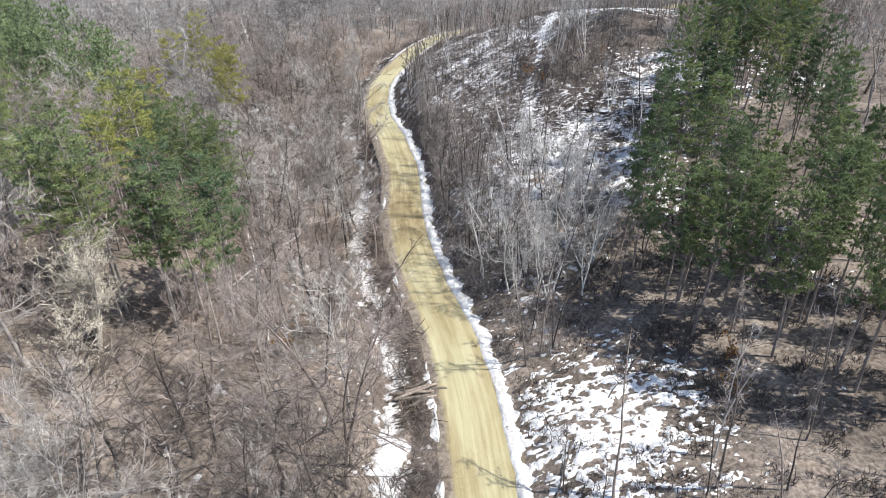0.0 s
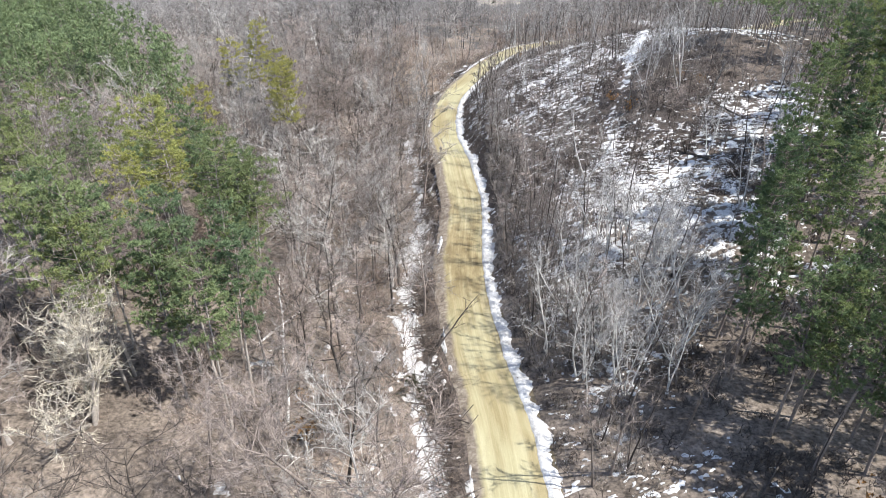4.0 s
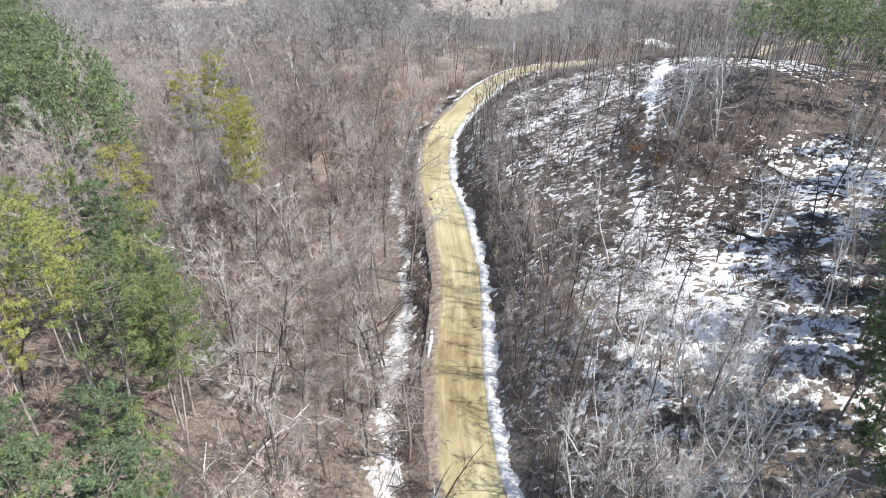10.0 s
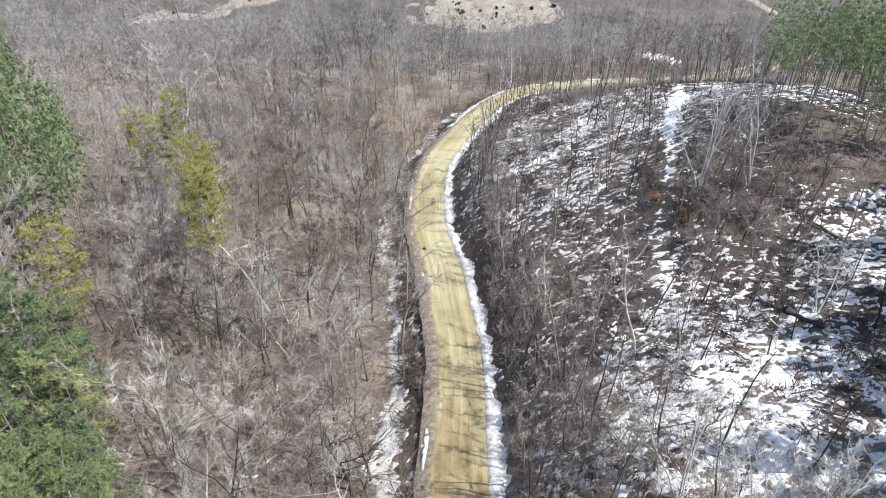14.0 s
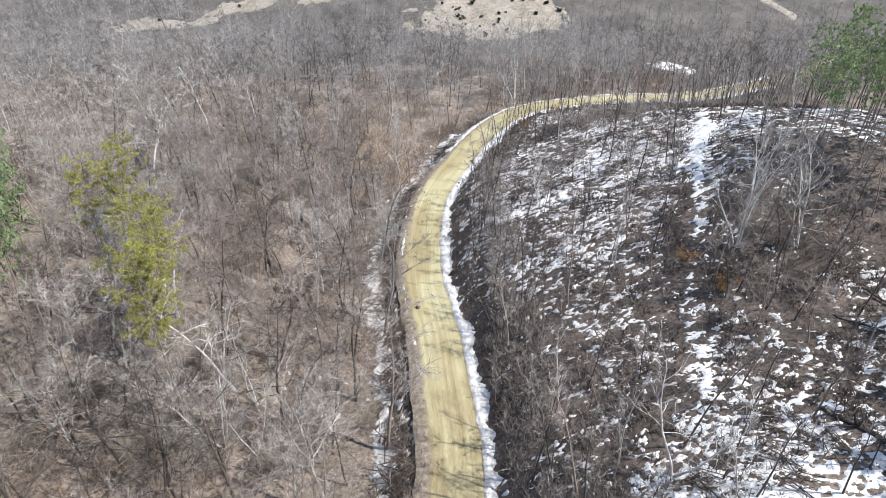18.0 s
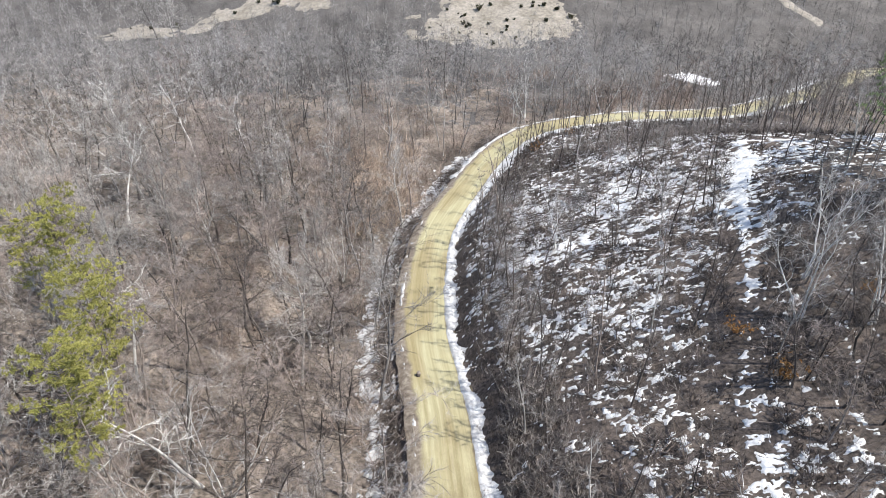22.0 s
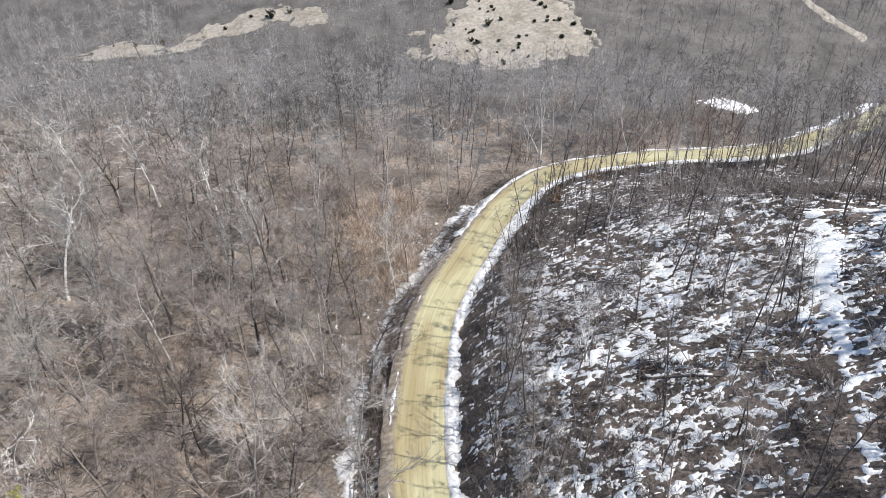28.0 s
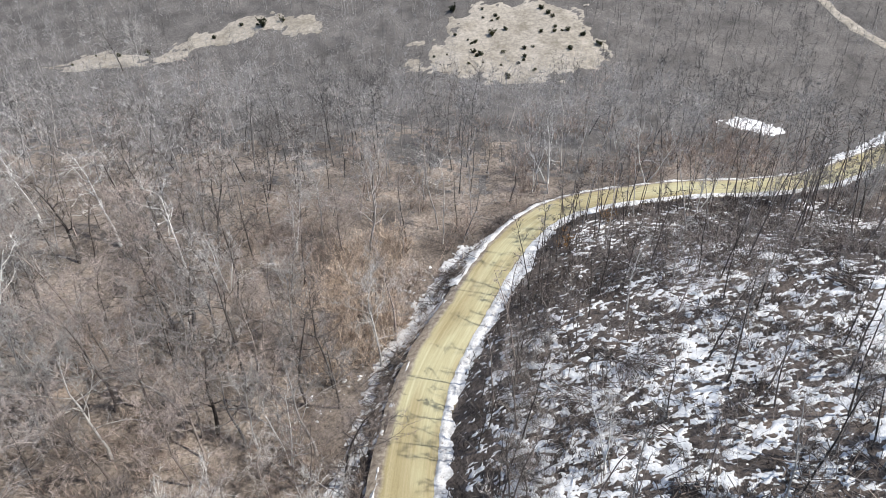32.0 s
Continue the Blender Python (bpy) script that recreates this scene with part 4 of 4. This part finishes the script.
for i in range(4):
    wood, leaf = pine_shape(140 + i, 20.5 + i, 0.5, 2.9, 10, 4, 4, 6, 0.7, 0.13, 4)
    FARPINE.append((tubes([w for w in wood if w[4] > 3]), leaf))
if PLANTED["grove"]:
    GROVE = [(x, y, float(z) - 0.1, PLANT.uniform(0.8, 1.1) * (0.72 if x > 35 and y > 98 else 1.0), PLANT.uniform(0, 6.28), PLANT.randint(4)) for (x, y), z in zip(PLANTED["grove"], lie(*np.array(PLANTED["grove"]).T))]
    scattered("pine_grove_trunks", [f[0] for f in FARPINE], GROVE, PINE_BARK, "bare brown trunks of a distant pine stand", "woods")
    scattered("pine_grove_crowns", [f[1] for f in FARPINE], GROVE, NEEDLE_FAR, "green needle crowns of a distant pine stand", "woods")

# low brush: brown west of the road, dark scrub on the snowy slope
SHRUBS = [shrub_shape(200 + i, 1.3 + 0.35 * i, 10, 5, 0.0095) for i in range(5)]
BUSHY = [shrub_shape(220 + i, 0.9 + 0.25 * i, 12, 4, 0.016) for i in range(5)]
WANDS = [shrub_shape(230 + i, 2.2 + 0.5 * i, 3, 5, 0.013) for i in range(5)]
LOW = [shrub_shape(210 + i, 0.45 + 0.18 * i, 9, 2, 0.032) for i in range(5)]


def brush(name, shapes, cell, x0, x1, y0, y1, share, material, label):
    bx, by = jittered(x0, x1, y0, y1, cell)
    bd = road_coords(bx, by)[0]
    keep = (np.abs(bx) < 0.76 * (by + 28) + 12) & share(bx, by, bd)
    bx, by = bx[keep], by[keep]
    scattered(name, shapes, [(x, y, z, PLANT.uniform(0.6, 1.4), PLANT.uniform(0, 6.28), PLANT.randint(len(shapes))) for x, y, z in zip(bx, by, lie(bx, by))],
              material, label, "brush")
    return len(bx)


brush("brush", SHRUBS, 2.0, -75, 8, -4, 190, lambda x, y, d: (d < -ROAD_HALF - 1.2) & (d > -50) & (fbm(x, y, 7, 3) > 0.42), BRUSH, "low tangle of leafless brown brush")
brush("bank_brush", BUSHY, 0.82, 3, 70, 24, 150, lambda x, y, d: (d > ROAD_HALF + 2.2) & (d < 8 + 7 * fbm(x, y, 9, 2)) & (fbm(x + 9, y, 4, 3) > 0.36), BRUSH_GREY, "grey-brown leafless brush on the road bank")
brush("ditch_brush", BUSHY, 1.05, -24, 8, 4, 185, lambda x, y, d: (d < -ROAD_HALF - 1.7) & (d > -ROAD_HALF - 3.6) & (fbm(x + 19, y, 3.5, 3) > 0.38), DITCH_BRUSH, "dark leafless brush in the roadside ditch")
TALL_BUSH = [shrub_shape(240 + i, 2.6 + 0.5 * i, 11, 6, 0.026) for i in range(5)]
def sticks(seed, count=14, reach=1.3):
    """Dead branches lying criss-cross on the ground."""
    rnd = np.random.RandomState(seed)
    segs = []
    for n in range(count):
        a, p = rnd.rand() * 6.283, rnd.normal(0, 0.55, 3) * (1, 1, 0)
        w = np.array((math.cos(a), math.sin(a), rnd.normal(0, 0.16))) * reach * rnd.uniform(0.4, 1.1)
        p[2] = 0.1 + abs(w[2]) + 0.25 * rnd.rand()
        r = rnd.uniform(0.02, 0.065)
        segs.append((p - w, p + w, r, r * 0.4, 3))
        for t in range(2):
            g = p + w * rnd.uniform(-0.3, 0.9)
            segs.append((g, g + unit(w + rnd.normal(0, 0.7, 3) * reach) * rnd.uniform(0.4, 0.9), 0.016, 0, 1))
    return tubes(segs)


STICKS = [sticks(260 + i) for i in range(5)]
brush("ditch_branches", STICKS, 1.35, -24, 8, 4, 186, lambda x, y, d: (d < -ROAD_HALF - 2.2) & (d > -ROAD_HALF - 4.6) & (fbm(x + 27, y, 4.5, 3) > 0.44), DARK_BRUSH, "dark dead branches heaped in the roadside ditch")
brush("slope_branches", STICKS, 2.6, 4, 50, 60, 188, lambda x, y, d: (d > ROAD_HALF + 4) & (d < 44) & (fbm(x + 57, y, 6, 3) > 0.5) & (near_line(x, y, TRACK) > 2), DARK_BRUSH, "dead branches lying about the snowy slope")
brush("tan_brush", TALL_BUSH, 1.25, -40, -6, 120, 192, lambda x, y, d: (d < -ROAD_HALF - 6) & (blob(x, y, -19, 160, 8, 13) + 0.6 * blob(x, y, -17, 176, 6, 7) + 0.8 * (fbm(x, y, 5, 3) - 0.5) > 0.48), TAN_BRUSH, "tan leafless brush and dry grass beside the bend")
brush("bramble", TALL_BUSH, 2.6, -60, 75, 24, 228, lambda x, y, d: (d < -ROAD_HALF - 5) & (d > -45) & (fbm(x + 11, y, 9, 3) > 0.5), BRUSH, "tall tangled leafless undergrowth in the valley wood")
brush("scrub", LOW, 0.82, -4, 62, 2, 190, lambda x, y, d: (d > ROAD_HALF + 1.6) & (d < 48) & (fbm(x + 50, y, 2.0, 3) > 0.51) & (near_line(x, y, TRACK) > 1.3) & (blob(x, y, 19, 15, 8.5, 9) < 0.75) & (np.maximum(blob(x, y, 24, 56, 9, 9), blob(x, y, 46, 86, 9, 9)) < 0.6),
      DARK_BRUSH, "low dark scrub sticking out of the snow")
brush("hill_brush", BUSHY, 1.7, 6, 62, 52, 190, lambda x, y, d: (d > 8 + 5 * smooth(135, 155, y)) & (d < 46) & (fbm(x + 33, y, 5, 3) + 0.12 * smooth(112, 96, y) * (1 - smooth(14, 26, d)) > 0.5) & (near_line(x, y, TRACK) > 1.8) & (np.maximum(blob(x, y, 32, 67, 11, 12), blob(x, y, 46, 86, 10, 10)) < 0.5),
      HILL_BRUSH, "purplish-brown leafless brush between the snow patches")
brush("young_growth", WANDS, 1.5, -4, 66, 40, 195, lambda x, y, d: (d > ROAD_HALF + 3 + 5 * smooth(135, 155, y)) & (d < 50) & (fbm(x + 80, y, 6, 3) > 0.4) & (near_line(x, y, TRACK) > 1.6) & (np.maximum(blob(x, y, 33, 70, 12, 14), blob(x, y, 46, 86, 10, 10)) < 0.4),
      BRUSH_GREY, "thin grey saplings and stems on the snowy slope")


# ---- single things ----
THING = np.random.RandomState(77)


def on_ground(x, y, lift=0.0):
    return np.array((x, y, float(lie(x, y)) + lift))


def bent(a, b, r0, r1, sag=0.05, n=6, sides=7, seed=0):
    """Tubes along a slightly crooked line."""
    rnd = np.random.RandomState(seed)
    a, b = np.asarray(a, float), np.asarray(b, float)
    far = np.linalg.norm(b - a)
    pts = [a + (b - a) * i / n + (rnd.normal(0, sag * far / n, 3) if 0 < i < n else 0) for i in range(n + 1)]
    rad = [r0 + (r1 - r0) * i / n for i in range(n + 1)]
    return pts, [(pts[i], pts[i + 1], rad[i], rad[i + 1], sides) for i in range(n)]


def fallen_trunk(start, end, r0, r1, label, bark, name="fallen_trunk", lift=0.15, branches=7, seed=0, high=0.0):
    """A trunk lying from its butt to its tip, with broken branches."""
    a, b = on_ground(*start, lift), on_ground(*end, lift + high)
    root = thing(name, Matrix.Translation(a), label, "log")
    pts, segs = bent((0, 0, 0), b - a, r0, r1, 0.06, 7, 7, seed)
    part("stem", big_mesh("stem", *pipe(pts, np.linspace(r0, r1, 8), 7, 0.07, seed), bark), root)
    butt = unit(pts[0] - pts[1])
    part("butt", big_mesh("butt", *tubes([(pts[0] - butt * 0.02, pts[0] + butt * 0.04, r0 * 1.02, 0.0, 7)]), DEAD_WOOD), root, "broken pale wood end")
    rnd = np.random.RandomState(seed + 5)
    for k in range(branches):
        i = rnd.randint(2, 7)
        w = unit(rnd.normal(0, 1, 3) + (0, 0, 0.8) + 0.8 * unit(pts[-1] - pts[0]))
        p, q = pts[i], pts[i] + w * rnd.uniform(0.8, 2.2)
        limb = [(p, q, r1 * 0.9, r1 * 0.35, 4)]
        for t in range(4):
            g = p + (q - p) * rnd.uniform(0.4, 1)
            limb.append((g, g + unit(w + rnd.normal(0, 0.6, 3)) * rnd.uniform(0.4, 1.0), 0.018, 0, 3))
        part("branch", big_mesh("branch", *tubes(limb), bark), root)
    return root


fallen_trunk((34.9, 73.8), (30.6, 79.2), 0.32, 0.2, "thick dark fallen trunk lying across the snow", BARKS[0], seed=1, branches=4)
fallen_trunk((43.6, 87.0), (40.6, 93.6), 0.2, 0.08, "dark fallen tree with broken branches on the snow", BARKS[0], seed=2)
fallen_trunk((41.5, 86.0), (36.5, 90.0), 0.16, 0.06, "dark fallen tree lying on the snow", BARKS[0], seed=12)
fallen_trunk((10.6, 20.4), (18.2, 23.2), 0.17, 0.09, "pale fallen trunk at the edge of the snow", DEAD_WOOD, seed=3, branches=3)
fallen_trunk((14.2, 12.4), (11.9, 7.6), 0.13, 0.05, "dark dead branch lying on the snow", BARKS[0], seed=4, branches=5)
fallen_trunk((24.0, 22.5), (18.5, 16.5), 0.14, 0.05, "dark branchy windfall on the snow", BARKS[0], seed=5, branches=9)
fallen_trunk((27.5, 25.0), (22.5, 19.0), 0.12, 0.05, "dark branchy windfall on the snow", BARKS[0], seed=15, branches=9)
fallen_trunk((26.0, 7.5), (19.5, 6.0), 0.11, 0.04, "dark branchy windfall on the snow", BARKS[1], seed=16, branches=9)
fallen_trunk((-20.5, 37.5), (-14.6, 53.8), 0.14, 0.05, "long pale birch leaning over through the wood", BIRCH, "leaning_birch", 0.3, 6, 6, 2.4)
fallen_trunk((-14.6, 27.4), (-18.6, 41.5), 0.13, 0.05, "pale leaning birch beside a dark stump", BIRCH, "leaning_birch", 0.2, 5, 7, 6.5)
fallen_trunk((-2.9, 41.5), (2.4, 48.2), 0.12, 0.03, "dark leaning tree whose branch reaches over the road", BARKS[0], "leaning_tree", 0.2, 9, 17, 4.2)
fallen_trunk((-24.5, 28.5), (-20.5, 33.5), 0.12, 0.06, "grey fallen pole on brown leaves", DEAD_WOOD, seed=8, branches=2)
fallen_trunk((8.2, 131.0), (13.5, 134.5), 0.15, 0.07, "dark fallen trunk between snow patches", BARKS[0], seed=9, branches=3)
fallen_trunk((15.5, 121.5), (22.5, 119.5), 0.15, 0.07, "dark fallen trunk between snow patches", BARKS[0], seed=10, branches=3)
fallen_trunk((6.5, 163.0), (18.0, 164.5), 0.16, 0.08, "long grey fallen trunk on the slope", DEAD_WOOD, seed=11, branches=3)
fallen_trunk((-8.6, 90.0), (-8.0, 84.0), 0.12, 0.06, "grey fallen trunk in the snowy ditch", DEAD_WOOD, seed=13, branches=3)
fallen_trunk((33.5, 36.5), (28.5, 40.5), 0.1, 0.05, "short fallen pole on the pine floor", DEAD_WOOD, seed=14, branches=1)


def log_heap(name, x, y, count, length, turn, label, category, thick=0.11, wide=1.7, seed=0, bark=None):
    """A loose heap of logs or branches, each a part."""
    rnd = np.random.RandomState(seed)
    base = on_ground(x, y)
    root = thing(name, Matrix.Translation(base), label, category)
    for i in range(count):
        a = radians(turn + rnd.normal(0, 14))
        off = rnd.normal(0, wide * 0.45, 2)
        h = 0.12 + max(0.0, 0.75 - np.linalg.norm(off) * 0.5) * rnd.rand() * 1.3
        c = np.array((off[0], off[1], float(lie(x + off[0], y + off[1])) - base[2] + h))
        w = np.array((math.cos(a), math.sin(a), rnd.normal(0, 0.08))) * length * rnd.uniform(0.35, 0.6)
        r = thick * rnd.uniform(0.55, 1.2)
        part("log", big_mesh("log", *pipe(bent(c - w, c + w, r, r, 0.03, 3, 6, i)[0], np.linspace(r, r * 0.75, 4), 6, 0.06, i), bark or (DEAD_WOOD if i % 3 else BARKS[0])), root)
    return root


log_heap("log_pile", 0.6, 21.2, 26, 4.2, 15, "snow-dusted pile of cut logs beside the road", "log pile", 0.16, 1.9, 1)
log_heap("brush_pile", -2.2, 38.0, 24, 2.6, 70, "dark heap of cut branches in the ditch", "brush pile", 0.06, 1.7, 2, BARKS[0])
log_heap("brush_pile", -7.4, 88.5, 22, 3.0, 80, "tangled heap of branches below the road", "brush pile", 0.07, 1.8, 3)
log_heap("brush_pile", -12.0, 128.0, 20, 3.4, 160, "heap of dead branches at the ditch edge", "brush pile", 0.06, 1.6, 4)
log_heap("brush_pile", -10.6, 150.5, 24, 3.0, 60, "dark heap of branches beside the bend", "brush pile", 0.08, 1.8, 5, BARKS[0])
log_heap("brush_pile", -3.5, 168.5, 20, 3.0, 60, "dark heap of branches beside the bend", "brush pile", 0.08, 1.6, 6, BARKS[0])

stump = thing("tree_stump", Matrix.Translation(on_ground(-6.4, 108.9)), "dark broken stump at the road's edge", "stump")
part("stem", big_mesh("stem", *pipe(bent((0, 0, -0.2), (0.1, 0.05, 0.75), 0.34, 0.26, 0.05, 3, 9, 3)[0], (0.4, 0.33, 0.29, 0.26), 9, 0.08, 3), BARKS[0]), stump)
part("broken_top", big_mesh("broken_top", *tubes([((0.1, 0.05, 0.74), (0.16, 0.1, 1.15), 0.25, 0, 7), ((0, 0.1, 0.74), (-0.1, 0.16, 0.98), 0.13, 0, 5)]), DEAD_WOOD), stump)
for n in range(4):
    a = n * 1.7
    part("root", big_mesh("root", *tubes([((0, 0, 0.1), (math.cos(a) * 0.75, math.sin(a) * 0.75, -0.15), 0.14, 0.05, 5)]), BARKS[0]), stump)

# dead and pale trees that stand out
DEAD = []
for i in range(3):
    DEAD += wood_meshes("dead", [bare_shape(300 + i, 18, 10, 6, 5, 0.2, 0.5, 0.25, 0.02, 0.05, 1, stout=0.06)], BIRCH, BIRCH, True, None, True)
spread_tree("dead_tree", DEAD, [(-38.5, 105), (-58.5, 171.8), (-43, 163), (-76, 178), (-58.4, 143), (-27, 93.5)], "bleached dead tree with bare white limbs", "tree", "dead white trees", 0.95, 1.1)
spread_tree("birch_tree", WHITE, [(-25.4, 85), (-20.5, 54), (33.6, 108), (51, 80), (48, 83), (9, 197), (12, 200), (30, 198), (-24, 92), (-29, 95)],
            "leafless pale-barked birch with fine whitish twigs", "tree", "birches", 1.0, 1.25)
spread_tree("grey_tree", GREY[2:3] + GREY[4:5], [(-66, 83), (-70, 86), (-63, 80), (-113, 275), (-108, 277)], "leafless pale grey deciduous tree beside the pines", "tree", "grey trees of the valley wood", 1.0, 1.2)
spread_tree("bare_tree", BARE[2:5], [(28.4, 89.2), (28.1, 95.2), (33.8, 97), (33, 87.2), (35.4, 101.4), (31, 92.5), (38, 93)], "leafless grey-brown tree among the snow patches", "tree", "brown trees of the slope", 0.6, 0.78)
WILLOW = wood_meshes("willow", [bare_shape(330, 15.5, 12, 8, 12, 0.17, 0.26, 0.27, 0.019, 0.22, 6, stout=0.05, rise=0.9)], PALE_PINE_BARK, two_scale("willow_twigs", shades((0.63, 0.58, 0.48)), 0.2, 3.0, 0.95, 0.3), True, None, True)
spread_tree("willow_tree", WILLOW, [(-29.4, 23.4)], "wide pale many-stemmed leafless willow before the pines", "tree", "", 0.95, 1.0)
BIG = wood_meshes("oak", [bare_shape(320 + i, 18, 13, 8, 9, 0.26, 0.36, 0.3, 0.02, 0.05) for i in range(2)], BARKS[0], TWIGS[1], True, None, True)
spread_tree("oak_tree", BIG, [(-49, 137), (-37.4, 150.5), (-30, 138), (-62, 166), (-30, 120), (-8.5, 58)], "large dark leafless oak with heavy limbs", "tree", "oaks", 0.9, 1.1)


PALE_OAK = wood_meshes("pale_oak", [bare_shape(340, 15.5, 12, 8, 12, 0.22, 0.45, 0.27, 0.014, 0.06, 1, stout=0.05)], BARKS[3], TWIGS[4], True, None, True)
spread_tree("oak_tree", PALE_OAK, [(-34.4, 139.4), (-63, 150), (-70, 138)], "pale grey-green lichened leafless oak in the valley wood", "tree", "oaks", 0.95, 1.05)


# shrubs on the sand and withered saplings
def leafy(name, spots, tall, leaf_mat, count, label, category, group, size=0.3, wide=0.07):
    kinds = []
    for k in range(3):
        rnd = np.random.RandomState(400 + k + int(tall * 10))
        stems, tuft = [], []
        for n in range(7):
            w = unit((rnd.normal(0, 0.45), rnd.normal(0, 0.45), 1))
            q = w * tall * rnd.uniform(0.6, 1.0)
            stems.append((np.zeros(3) - (0, 0, 0.1), q, 0.03, 0.01, 3))
            for t in range(count):
                tuft.append(tuft_blades(rnd, q * rnd.uniform(0.25, 1.0) + rnd.normal(0, 0.12 * tall, 3) * (1, 1, 0.5), size, 7, wide))
        v = np.vstack(tuft).reshape(-1, 3)
        kinds.append([("stems", big_mesh("stems", *tubes(stems), BARKS[0])), ("foliage", big_mesh("foliage", v, np.arange(len(v)).reshape(-1, 3), leaf_mat))])
    spread_tree(name, kinds, spots, label, category, group, 0.6, 1.5, 0.05)


jx = THING.uniform(-20, 36, 130), THING.uniform(262, 308, 130)
spots = [(x, y) for x, y in zip(*jx) if sand_cover(x, y) > 0.6][:40] + [(-130, 290), (-133, 281), (-84, 303), (-122, 290), (-78, 302), (-92, 298)]
leafy("juniper_shrub", spots, 1.0, DARK_NEEDLE, 7, "small dark juniper shrub on bare sand", "shrub", "shrubs on the sand", 0.35, 0.09)
leafy("juniper_shrub", [(0.7, 287), (-12, 300), (18, 309), (-76, 301), (-70, 303), (-112, 291)], 2.6, DARK_NEEDLE, 10, "large dark juniper shrub on bare sand", "shrub", "shrubs on the sand", 0.5, 0.12)
leafy("juniper_shrub", [(-4.4, 36.6), (-3.4, 34.8), (-5.2, 34.6)], 1.8, DARK_NEEDLE, 9, "dark evergreen shrub in the snowy ditch", "shrub", "evergreens in the ditch", 0.35, 0.09)
leafy("beech_sapling", [(29, 14), (31, 19), (38, 104), (40, 100), (27.5, 96), (26, 103), (-14, 30), (-12.5, 26), (12, 172), (20, 178)], 2.4, LEAF, 6, "young beech holding withered orange-brown leaves", "sapling", "withered saplings", 0.22, 0.06)
